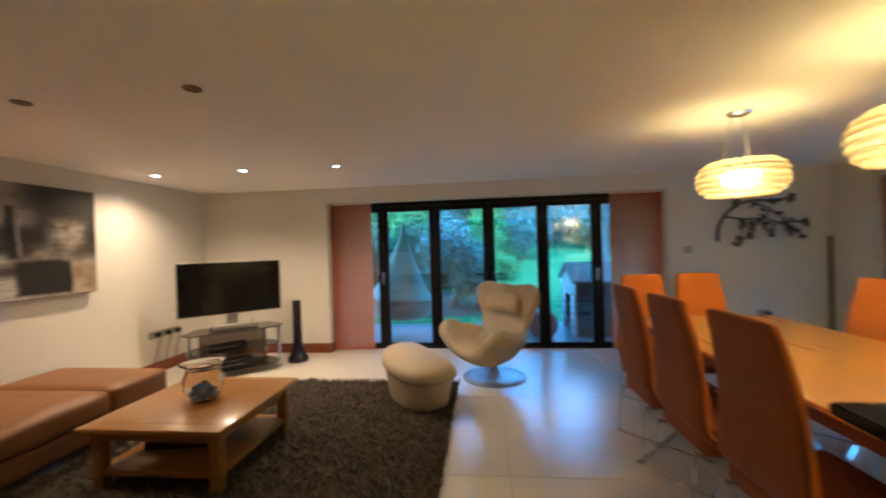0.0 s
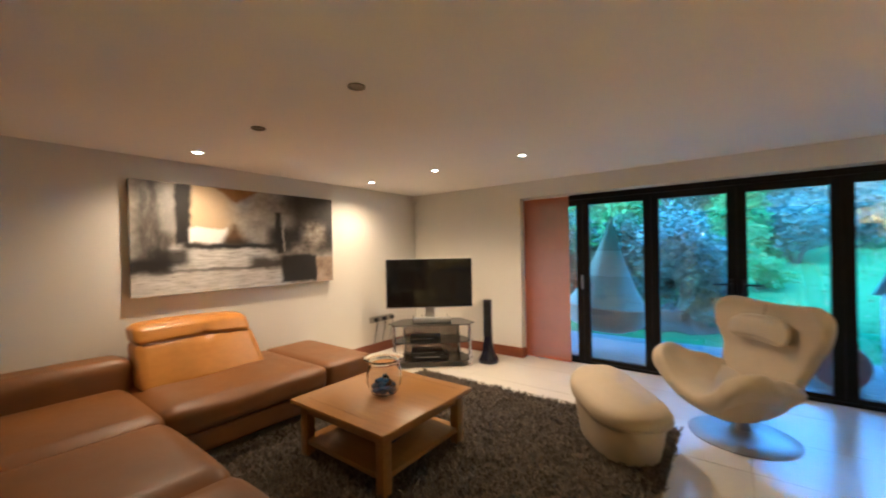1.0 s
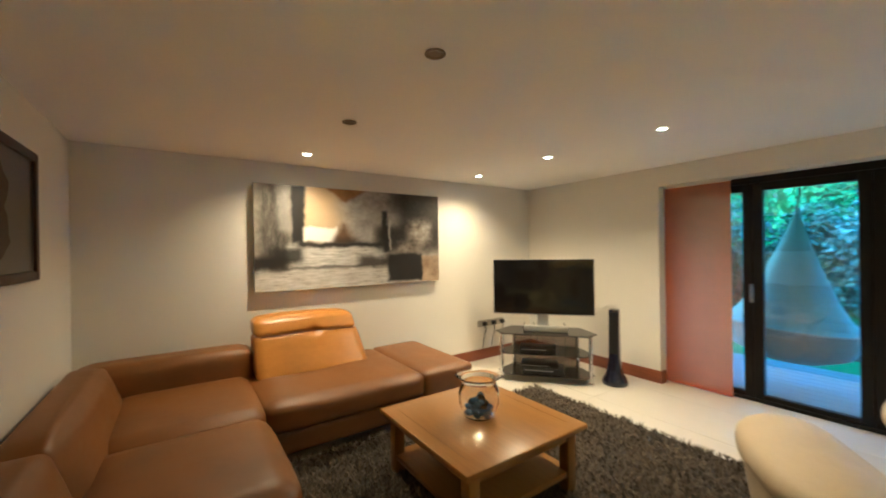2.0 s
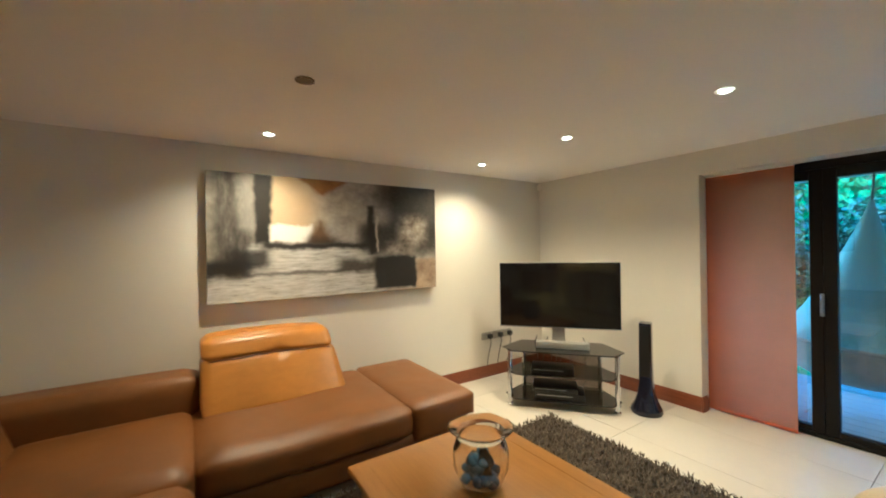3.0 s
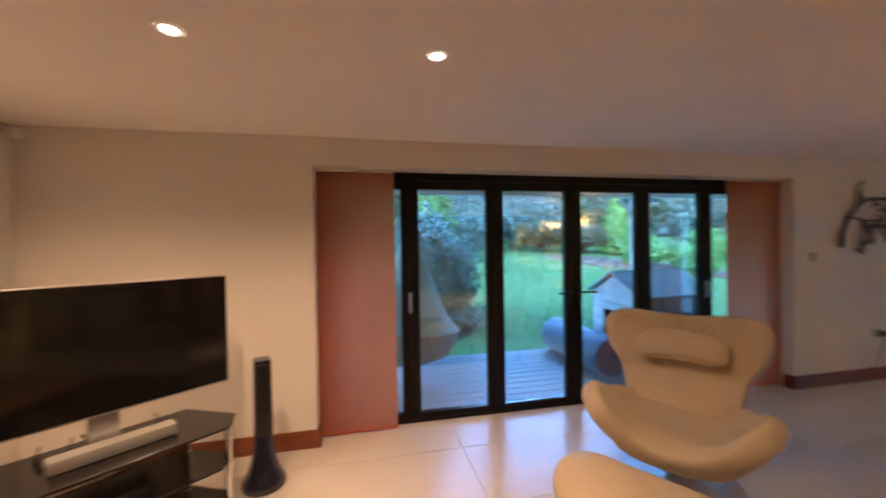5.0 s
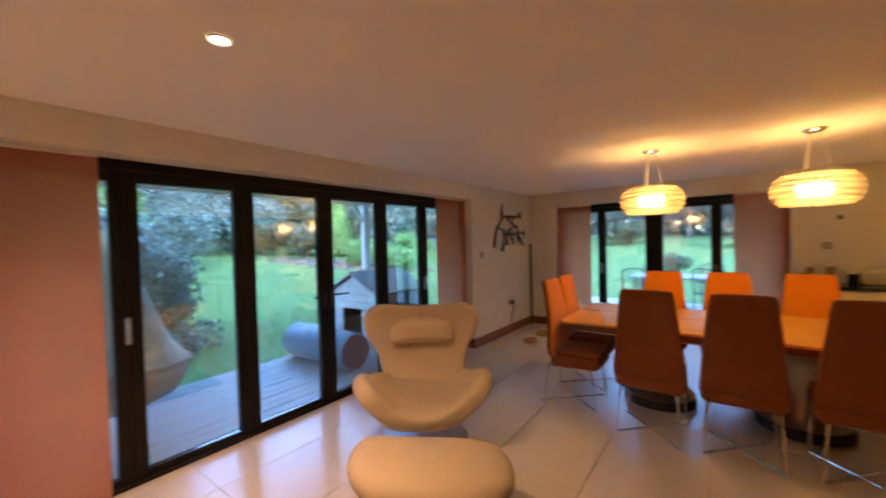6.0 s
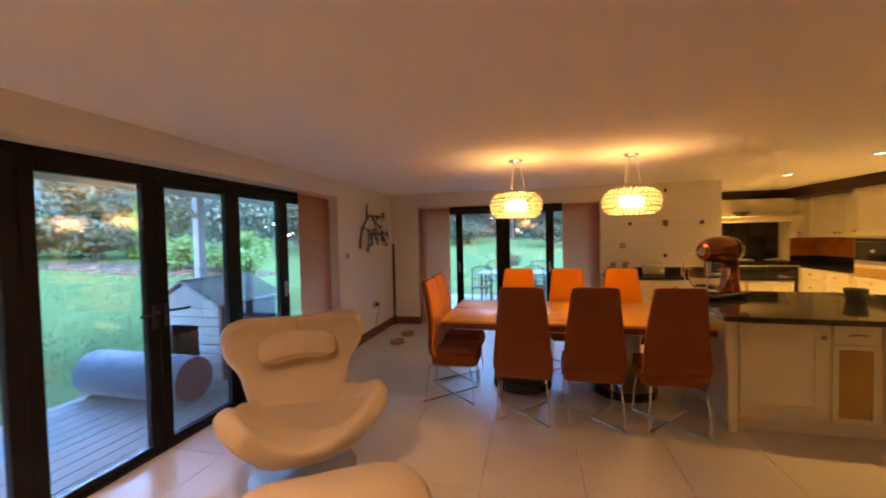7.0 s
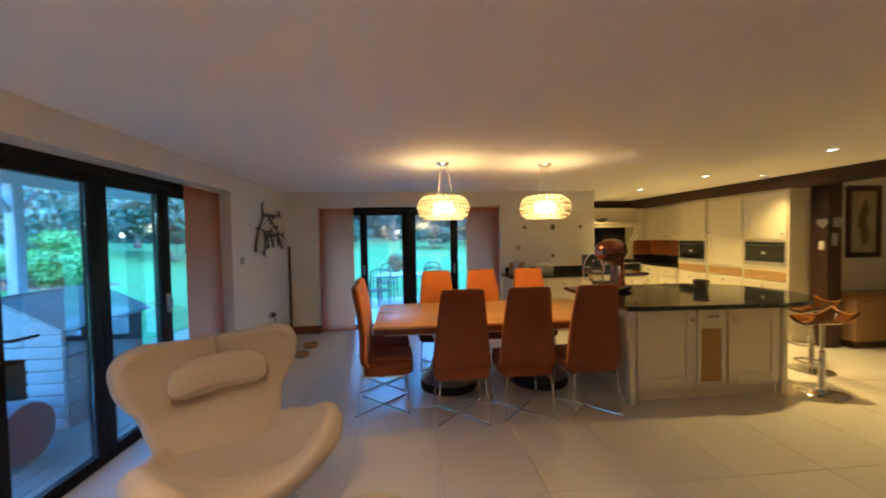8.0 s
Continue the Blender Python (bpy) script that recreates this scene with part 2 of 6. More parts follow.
M_FALLEN = leafy("fallen_leaf", (0.25, 0.19, 0.08), (0.5, 0.45, 0.28), 0.2, 0.7)
M_BRONZE = surface("bronze_trim", (0.16, 0.12, 0.07), 0.4, 0.7, var=0.1, relief=0.0)
M_FENCE = wood("brown_fence_board", (0.13, 0.085, 0.055), (0.24, 0.16, 0.10), 0.8, 2)


def lawn_material():
    m, t, p = tree("lawn")
    v = coords(t)
    big, mid, fine = noise_tex(t, v, 0.35, 4), noise_tex(t, v, 3.0, 5), noise_tex(t, v, 40, 4)
    c = ramp(t, big, [(0.3, (0.045, 0.15, 0.032)), (0.6, (0.07, 0.20, 0.045)), (0.75, (0.105, 0.20, 0.06))])
    c = mix_col(t, 0.4, c, ramp(t, mid, [(0.3, (0.04, 0.12, 0.028)), (0.7, (0.095, 0.23, 0.055))]))
    c = mix_col(t, 0.4, c, ramp(t, fine, [(0.3, (0.028, 0.085, 0.02)), (0.7, (0.115, 0.25, 0.07))]))
    t.links.new(c, p.inputs["Base Color"])
    p.inputs["Roughness"].default_value = 0.9
    bump(t, p, fine, 0.6, 0.03)
    return m


M_LAWN = lawn_material()


def painting_material():
    """Abstract brushwork in black, greys, cream and ochre on a canvas 2.03 m by 1.01 m; object y runs across it, z up."""
    m, t, p = tree("abstract_canvas_paint")
    c = t.nodes.new("ShaderNodeTexCoord")
    sx = t.nodes.new("ShaderNodeSeparateXYZ")
    t.links.new(c.outputs["Object"], sx.inputs[0])
    v = coords(t)
    w1, w2 = noise_tex(t, v, 5.0, 6, 0.65), noise_tex(t, coords(t, (1.3, 1.1, 0.9)), 6.5, 6, 0.65)
    streak = noise_tex(t, coords(t, (1, 1.2, 9)), 5, 6, 0.7)
    blot = noise_tex(t, coords(t, (1, 3.5, 1.2)), 4, 7, 0.75)
    u = math_node(t, "ADD", math_node(t, "DIVIDE", sx.outputs[1], 2.03), math_node(t, "MULTIPLY", math_node(t, "SUBTRACT", w1, 0.5), 0.05))
    h = math_node(t, "ADD", math_node(t, "DIVIDE", sx.outputs[2], 1.01), math_node(t, "MULTIPLY", math_node(t, "SUBTRACT", w2, 0.5), 0.09))

    def edge(x, at, soft):
        n = t.nodes.new("ShaderNodeMapRange")
        n.interpolation_type = "SMOOTHSTEP"
        n.inputs[1].default_value, n.inputs[2].default_value = at - soft, at + soft
        t.links.new(x, n.inputs[0])
        return n.outputs[0]

    def patch(u0, u1, v0, v1, soft=0.012):
        a = math_node(t, "MULTIPLY", edge(u, u0, soft), math_node(t, "SUBTRACT", 1.0, edge(u, u1, soft)))
        b = math_node(t, "MULTIPLY", edge(h, v0, soft * 1.6), math_node(t, "SUBTRACT", 1.0, edge(h, v1, soft * 1.6)))
        return math_node(t, "MULTIPLY", a, b)

    def wedge(c, base, tip, half, soft=0.02):
        """A triangle standing on height base with its tip at height tip, half its base wide."""
        k = math_node(t, "MULTIPLY", math_node(t, "SUBTRACT", h, tip), half / (base - tip))
        return math_node(t, "MULTIPLY", edge(math_node(t, "SUBTRACT", k, math_node(t, "ABSOLUTE", math_node(t, "SUBTRACT", u, c))), 0.0, soft), patch(c - half, c + half, min(base, tip), max(base, tip), 0.02))

    black, pale, cream = (0.010, 0.008, 0.008), (0.50, 0.49, 0.47), (0.52, 0.40, 0.25)
    fine = noise_tex(t, coords(t, (1, 2.2, 3.5)), 14, 6, 0.7)
    dab = noise_tex(t, coords(t, (1, 1.0, 1.2)), 9, 5, 0.6)
    col = ramp(t, dab, [(0.3, (0.24, 0.22, 0.19)), (0.55, (0.38, 0.35, 0.31)), (0.75, (0.52, 0.49, 0.44))])
    scrib = ramp(t, blot, [(0.38, (0.03, 0.025, 0.022)), (0.52, (0.09, 0.08, 0.07)), (0.7, (0.24, 0.22, 0.19))])
    wash = ramp(t, streak, [(0.28, (0.20, 0.19, 0.185)), (0.42, pale), (0.65, (0.72, 0.71, 0.70))])
    dusk = ramp(t, fine, [(0.3, black), (0.6, (0.030, 0.025, 0.022)), (0.8, (0.11, 0.095, 0.08))])
    ochre = ramp(t, dab, [(0.3, (0.20, 0.085, 0.015)), (0.7, (0.36, 0.18, 0.045))])
    leafwash = ramp(t, dab, [(0.34, (0.13, 0.10, 0.08)), (0.56, (0.42, 0.37, 0.31)), (0.75, (0.68, 0.65, 0.59))])
    for where, paint, f in (
            (patch(0.02, 0.19, 0.25, 1.1, 0.03), scrib, 0.95), (patch(0.11, 0.17, 0.55, 1.1, 0.03), pale, 0.35),
            (patch(0.215, 0.46, 0.45, 1.1, 0.03), cream, 0.95), (patch(0.40, 0.62, 0.5, 0.95, 0.06), ramp(t, dab, [(0.3, (0.27, 0.25, 0.22)), (0.7, (0.48, 0.45, 0.40))]), 0.85),
            (wedge(0.43, 1.03, 0.855, 0.125), ochre, 0.95), (patch(0.165, 0.222, 0.30, 1.1, 0.010), black, 1.0),
            (patch(0.218, 0.385, 0.462, 0.605, 0.010), (0.80, 0.80, 0.78), 1.0), (wedge(0.417, 0.44, 0.66, 0.075, 0.03), (0.12, 0.065, 0.025), 0.95),
            (patch(0.14, 0.64, 0.2, 0.44, 0.02), wash, 0.95), (patch(0.19, 0.66, 0.405, 0.462, 0.014), black, 0.97), (patch(0.36, 0.50, 0.45, 0.50, 0.03), black, 0.7),
            (patch(0.60, 1.1, 0.36, 0.62, 0.045), dusk, 0.95), (patch(0.72, 1.1, 0.5, 1.1, 0.05), dusk, 0.92), (patch(0.66, 0.80, 0.80, 1.1, 0.06), dusk, 0.75), (patch(0.60, 0.74, 0.40, 0.64, 0.04), dusk, 0.8),
            (patch(0.635, 0.668, 0.36, 0.80, 0.012), black, 0.95), (patch(0.672, 0.682, 0.38, 0.70, 0.006), (0.5, 0.46, 0.40), 0.8),
            (patch(0.80, 0.935, 0.43, 0.70, 0.04), leafwash, 0.9), (patch(0.72, 0.86, 0.33, 0.44, 0.04), leafwash, 0.7),
            (patch(-0.1, 0.72, -0.1, 0.20, 0.02), wash, 0.95), (patch(0.11, 0.58, 0.195, 0.222, 0.010), (0.07, 0.062, 0.055), 0.8),
            (patch(-0.1, 0.15, 0.185, 0.33, 0.03), black, 0.97), (patch(0.06, 0.22, 0.25, 0.41, 0.03), black, 0.92),
            (patch(0.49, 0.68, 0.19, 0.31, 0.03), dusk, 0.92), (patch(0.665, 0.89, 0.02, 0.335, 0.014), black, 0.98),
            (patch(0.885, 1.1, -0.1, 0.30, 0.012), ramp(t, dab, [(0.3, (0.26, 0.18, 0.12)), (0.7, (0.50, 0.39, 0.28))]), 0.97)):
        col = mix_col(t, math_node(t, "MULTIPLY", where, f), col, paint)
    t.links.new(col, p.inputs["Base Color"])
    p.inputs["Roughness"].default_value = 0.55
    bump(t, p, math_node(t, "ADD", streak, blot), 0.25, 0.004)
    return m


M_PAINTING = painting_material()


# ---- mesh helpers ----
def box(bm, a, b, bev=0.0, seg=1):
    a, b = Vector(a), Vector(b)
    r = bmesh.ops.create_cube(bm, size=1, matrix=Matrix.Translation((a + b) / 2) @ Matrix.Diagonal((*(b - a), 1)))
    if bev:
        edges = list({e for v in r["verts"] for e in v.link_edges})
        bmesh.ops.bevel(bm, geom=edges, offset=bev, segments=seg, affect="EDGES", profile=0.5)


def ring_mesh(bm, rings, closed=True, cap=True):
    vs = [[bm.verts.new(p) for p in r] for r in rings]
    for a, b in zip(vs, vs[1:]):
        n = len(a)
        for i in range(n if closed else n - 1):
            bm.faces.new((a[i], a[(i + 1) % n], b[(i + 1) % n], b[i]))
    if cap:
        bm.faces.new(vs[0][::-1])
        bm.faces.new(vs[-1])


def tube(bm, pts, r, seg=8):
    pts = [Vector(p) for p in pts]
    rs = r if isinstance(r, (list, tuple)) else [r] * len(pts)
    rings, side = [], None
    for i, p in enumerate(pts):
        d = (pts[min(i + 1, len(pts) - 1)] - pts[max(i - 1, 0)]).normalized()
        ref = side if side is not None else (Vector((0, 0, 1)) if abs(d.z) < 0.9 else Vector((1, 0, 0)))
        n = (ref - d * ref.dot(d)).normalized()
        side, b = n, d.cross(n)
        rings.append([p + (n * math.cos(k) + b * math.sin(k)) * rs[i] for k in (2 * math.pi * j / seg for j in range(seg))])
    ring_mesh(bm, rings)


def lathe(bm, prof, seg=32, c=(0, 0, 0), cap=True, sx=1.0, sy=1.0):
    c = Vector(c)
    ring_mesh(bm, [[c + Vector((max(r, 0.0005) * sx * math.cos(k), max(r, 0.0005) * sy * math.sin(k), z)) for k in (2 * math.pi * j / seg for j in range(seg))]
                   for r, z in prof], cap=cap)


def soft(bm, a, b, r, puff=0.0, n=10, shape=None):
    """A stuffed block from a to b with rounded edges of radius r and bulging faces."""
    a, b = Vector(a), Vector(b)
    c, hsz = (a + b) / 2, (b - a) / 2
    core = Vector([max(0.001, x - r) for x in hsz])
    t = bmesh.new()
    bmesh.ops.create_cube(t, size=2)
    bmesh.ops.subdivide_edges(t, edges=t.edges[:], cuts=n, use_grid_fill=True)
    for v in t.verts:
        q = Vector(v.co)
        p = Vector([q[i] * hsz[i] for i in range(3)])
        k = Vector([max(-core[i], min(core[i], p[i])) for i in range(3)])
        d = p - k
        out = k + d.normalized() * r if d.length > 1e-6 else p
        for i in range(3):
            if abs(q[i]) > 0.999:
                o = [(1 - q[j] ** 4) for j in range(3) if j != i]
                out[i] += math.copysign(puff * o[0] * o[1], q[i])
        v.co = c + out
        if shape:
            v.co = shape(v.co)
    me = bpy.data.meshes.new("t")
    t.to_mesh(me)
    t.free()
    bm.from_mesh(me)
    bpy.data.meshes.remove(me)


def sheet(bm, fn, nu, nv):
    g = [[bm.verts.new(fn(i / nu, j / nv)) for j in range(nv + 1)] for i in range(nu + 1)]
    for i in range(nu):
        for j in range(nv):
            bm.faces.new((g[i][j], g[i + 1][j], g[i + 1][j + 1], g[i][j + 1]))


def finish(bm, name, angle=38):
    bmesh.ops.recalc_face_normals(bm, faces=bm.faces[:])
    me = bpy.data.meshes.new(name)
    bm.to_mesh(me)
    bm.free()
    me.shade_smooth()
    me.set_sharp_from_angle(angle=radians(angle))
    return me


def part(name, bm, material, parent=None, label="", angle=38):
    me = bm if isinstance(bm, bpy.types.Mesh) else finish(bm, name, angle)
    if not me.materials:
        me.materials.append(material)
    ob = new(name, me)
    ob.parent = parent
    return tagged(ob, label)


def boxes(*items, bev=0.0, seg=1):
    bm = bmesh.new()
    for a, b in items:
        box(bm, a, b, bev, seg)
    return bm


def thing(name, m, label, category, group="", kind=""):
    e = new(name)
    e.matrix_world = m
    e.empty_display_size = 0.1
    return tagged(e, label, category, group, kind)


def solo(name, bm, material, label, category, group="", m=None, kind="", angle=38):
    ob = part(name, bm, material, None, "", angle)
    if m is not None:
        ob.matrix_world = m
    return tagged(ob, label, category, group, kind)


def structure(name, bm, material, label="", m=None):
    return solo(name, bm, material, label, "", "", m, "structure")


def lamp(parent, name, kind, loc, energy, col, size=0.04, cone=90, blend=0.6, m=None):
    ob = new(name, bpy.data.lights.new(name, kind))
    ob.data.energy, ob.data.color, ob.data.shadow_soft_size = energy, col, size
    if kind == "SPOT":
        ob.data.spot_size, ob.data.spot_blend = radians(cone), blend
    ob.location = loc
    ob.parent = parent
    return ob


# ---- the building ----
H = 2.32            # ceiling
XE, YS = 8.36, -4.9  # east wall of the dining end, south wall of the sitting end
structure("floor", boxes(((-0.2, -9.75, -0.12), (10.7, 0.35, -0.012))), M_GROUT, "mid-grey grout bed under cream floor tiles")
structure("ceiling", boxes(((-0.2, -9.75, H), (10.7, 0.35, H + 0.14))), M_CEIL, "plain off-white painted plaster ceiling")
structure("wall_west", boxes(((-0.2, -5.05, 0), (0, 0, H))), M_WALL, "smooth warm-white painted wall")
structure("wall_north", boxes(((-0.2, 0, 0), (1.85, 0.35, H)), ((6.41, 0, 0), (8.72, 0.35, H)), ((1.85, 0, 2.112), (6.41, 0.35, H))), M_WALL,
          "white painted wall with a wide opening for folding doors")
structure("wall_east", boxes(((XE, -0.49, 0), (8.72, 0, H)), ((XE, -5.23, 0), (8.72, -3.54, H)), ((XE, -3.54, 2.085), (8.72, -0.49, H))), M_WALL,
          "white painted end wall with an opening for folding doors")
structure("wall_south", boxes(((0, -5.05, 0), (3.25, YS, H))), M_WALL, "white painted wall behind the sofa")
structure("wall_hall_west", boxes(((3.10, -9.6, 0), (3.25, -5.05, H))), M_WALL)
structure("wall_hall_south", boxes(((3.10, -9.75, 0), (7.0, -9.6, H))), M_WALL)
structure("wall_hall_east", boxes(((6.86, -9.6, 0), (7.0, -7.62, H))), M_WALL, "off-white painted wall carrying a framed picture")
structure("wall_kitchen_south", boxes(((7.0, -7.92, 0), (10.7, -7.78, H))), M_WALL)
structure("wall_kitchen_east", boxes(((10.56, -7.78, 0), (10.7, -5.08, H))), M_WALL, "cream wall behind the range cooker")
structure("wall_kitchen_north", boxes(((8.72, -5.23, 0), (10.56, -5.08, H))), M_WALL)


def skirting(a, b, inward):
    """A moulded board along the wall foot from a to b; inward points into the room."""
    a, b, n = Vector((*a, 0)), Vector((*b, 0)), Vector((*inward, 0))
    prof = ((0, 0), (0.019, 0), (0.019, 0.095), (0.014, 0.108), (0.011, 0.118), (0.006, 0.13), (0, 0.13))
    bm = bmesh.new()
    ring_mesh(bm, [[p + n * (d + 0.001) + Vector((0, 0, z + 0.001)) for d, z in prof] for p in (a, b)])
    return structure("baseboard", bm, M_SKIRT, "dark red hardwood skirting board")


skirting((0, -2.0), (0, -0.021), (1, 0))
skirting((0, 0), (1.85, 0), (0, -1))
skirting((1.851, -0.02), (1.851, 0.09), (1, 0))
skirting((6.41, 0), (8.34, 0), (0, -1))
skirting((6.409, 0.09), (6.409, -0.02), (-1, 0))
skirting((XE, -0.021), (XE, -0.49), (-1, 0))
skirting((XE, -0.489), (8.45, -0.489), (0, -1))
skirting((3.25, YS - 0.15), (3.25, -9.6), (1, 0))
skirting((6.86, -9.58), (6.86, -8.95), (-1, 0))


def folding_door(name, m, posts, x0, x1, top, label, handles, levers):
    """Glazed folding doors across an opening; local x along the wall, y outward, z up. posts: (left, right) of each pair of stiles."""
    d = thing(name, m, label, "folding door", kind="structure")
    part("outer_frame", boxes(((x0, 0.0, top - 0.062), (x1, 0.09, top)), ((x0, 0.0, 0.0), (x1, 0.09, 0.03)), ((x0, 0, 0.03), (x0 + 0.05, 0.09, top - 0.062)),
                              ((x1 - 0.05, 0, 0.03), (x1, 0.09, top - 0.062)), bev=0.003), M_FRAME, d, "near-black metal outer frame with threshold")
    edges = [x0 + 0.05] + [x for p in posts for x in p] + [x1 - 0.05]
    for i in range(0, len(edges), 2):
        a = edges[i] - (0.0 if i == 0 else (posts[i // 2 - 1][1] - posts[i // 2 - 1][0]) / 2 - 0.0003)
        b = edges[i + 1] + (0.0 if i + 2 >= len(edges) else (posts[i // 2][1] - posts[i // 2][0]) / 2 - 0.0003)
        ga, gb = edges[i], edges[i + 1]
        z0, z1 = 0.032, top - 0.064
        if i == 0:
            ga = a + 0.07
        if i + 2 >= len(edges):
            gb = b - 0.07
        leaf = part("door_leaf", boxes(((a, 0.012, z0), (ga, 0.078, z1)), ((gb, 0.012, z0), (b, 0.078, z1)), ((ga, 0.012, z0), (gb, 0.078, z0 + 0.042)),
                                       ((ga, 0.012, z1 - 0.072), (gb, 0.078, z1)), bev=0.004), M_FRAME, d)
        pane = part("pane", boxes(((ga + 0.001, 0.040, z0 + 0.043), (gb - 0.001, 0.046, z1 - 0.073))), M_PANE, leaf, "clear glass pane")
        pane.visible_shadow = False
    for x in handles:
        bm = boxes(((x - 0.012, -0.012, 0.93), (x + 0.012, 0.012, 1.10)), bev=0.004)
        tube(bm, [(x, -0.012, 0.95), (x, -0.035, 0.965), (x, -0.035, 1.065), (x, -0.012, 1.08)], 0.006)
        part("pull_handle", bm, M_STEEL, d, "satin metal pull handle")
    for x, s in levers:
        bm = boxes(((x - 0.014, -0.006, 0.93), (x + 0.014, 0.012, 1.10)), bev=0.004)
        tube(bm, [(x, 0, 1.05), (x, -0.055, 1.05), (x + s * 0.02, -0.058, 1.05), (x + s * 0.145, -0.055, 1.045)], 0.009)
        part("lever_handle", bm, M_BLACK, d, "dark metal lever handle on a long plate")
    return d


folding_door("door_1", pose(0, 0.20, 0), [(2.52, 2.672), (3.275, 3.432), (4.035, 4.20), (4.785, 4.945), (5.515, 5.66)], 1.851, 6.409, 2.111,
             "dark-framed six-leaf glazed folding doors, closed, to the deck", (2.59, 5.58), ((4.07, -1), (4.165, 1)))
folding_door("door_2", pose(8.52, 0, 0, 0, 0, -90), [(1.15, 1.27), (1.86, 2.10), (2.70, 2.83)], 0.491, 3.539, 2.084,
             "dark-framed four-leaf glazed folding doors, closed, to the patio", (1.21, 2.76), ())


def panel_blind(m, w, top, group):
    """A flat sliding cloth panel hung from a slim white track; local x along it."""
    b = thing("panel_blind", m, "terracotta red cloth panel blind drawn to the side of the doors", "blind", group)
    bm = bmesh.new()
    sheet(bm, lambda u, v: (w * u, 0.004 * math.sin(u * 4 + 0.6) * math.sin(v * 3), 0.03 + (top - 0.05) * v), 8, 10)
    part("cloth_panel", bm, M_BLIND, b)
    part("bottom_bar", boxes(((0, -0.004, 0.016), (w, 0.004, 0.034)), bev=0.002), M_BLIND, b)
    part("track", boxes(((0, -0.022, top - 0.022), (w, 0.016, top)), bev=0.002), M_PAPER, b, "slim white ceiling track")
    return b


panel_blind(pose(1.856, 0.12, 0), 0.605, 2.11, "blinds at the north doors")
panel_blind(pose(5.735, 0.12, 0), 0.668, 2.11, "blinds at the north doors")
panel_blind(pose(8.44, -0.495, 0, 0, 0, -90), 0.565, 2.083, "blinds at the east doors")
panel_blind(pose(8.44, -2.965, 0, 0, 0, -90), 0.57, 2.083, "blinds at the east doors")

# timber frame in the kitchen
structure("ceiling_beam", boxes(((3.25, -7.32, 2.145), (10.56, -7.1, H - 0.001)), bev=0.012, seg=2), M_BEAM, "dark old oak beam under the ceiling")
structure("ceiling_beam_east", boxes(((10.34, -7.1, 2.16), (10.56, -5.23, H - 0.001)), bev=0.012, seg=2), M_BEAM, "dark old oak beam above the cooker")
structure("timber_post", boxes(((6.44, -7.66, 0), (6.66, -7.44, 2.32)), bev=0.014, seg=2), M_BEAM, "dark old oak post on the tiled floor")


# ---- lights in the ceiling ----
def downlight(x, y, lit=True, energy=SPOTW, cone=144, col=LAMPCOL):
    d = thing("downlight", pose(x, y, H), "small round recessed downlight, switched on" if lit else "small round recessed downlight, switched off", "downlight",
              "ceiling downlights")
    bm = bmesh.new()
    lathe(bm, [(0.046, -0.001), (0.046, -0.006), (0.040, -0.008), (0.031, -0.004), (0.028, -0.0025)], 24, cap=False)
    part("trim_ring", bm, M_BRONZE if not lit else M_PAPER, d)
    bm = bmesh.new()
    lathe(bm, [(0.001, -0.003), (0.028, -0.003)], 24, cap=False)
    part("lens", bm, M_SPOT if lit else M_BRONZE, d)
    if lit:
        lamp(d, "downlight_lamp", "SPOT", (0, 0, -0.012), energy, col, 0.03, cone, 1.0)
    return d


for x, y in ((0.478, -1.35), (0.483, -3.30), (1.515, -1.37), (2.535, -1.35)):
    downlight(x, y)
for x, y in ((2.525, -3.30), (1.49, -3.295)):
    downlight(x, y, False)
for x, y in ((8.19, -5.97), (6.74, -5.97), (5.2, -5.95), (9.6, -6.1)):
    downlight(x, y, True, KITCHW, 124, KITCHCOL)
downlight(6.69, -6.77, True, KITCHW * 0.6, 110, KITCHCOL)


bm = bmesh.new()
bmesh.ops.create_icosphere(bm, subdivisions=2, radius=0.0202)
bead_ball = bpy.data.meshes.new("bead")
bm.to_mesh(bead_ball)
bm.free()
bead_ball.shade_smooth()
bead_ball.materials.append(M_BEAD)


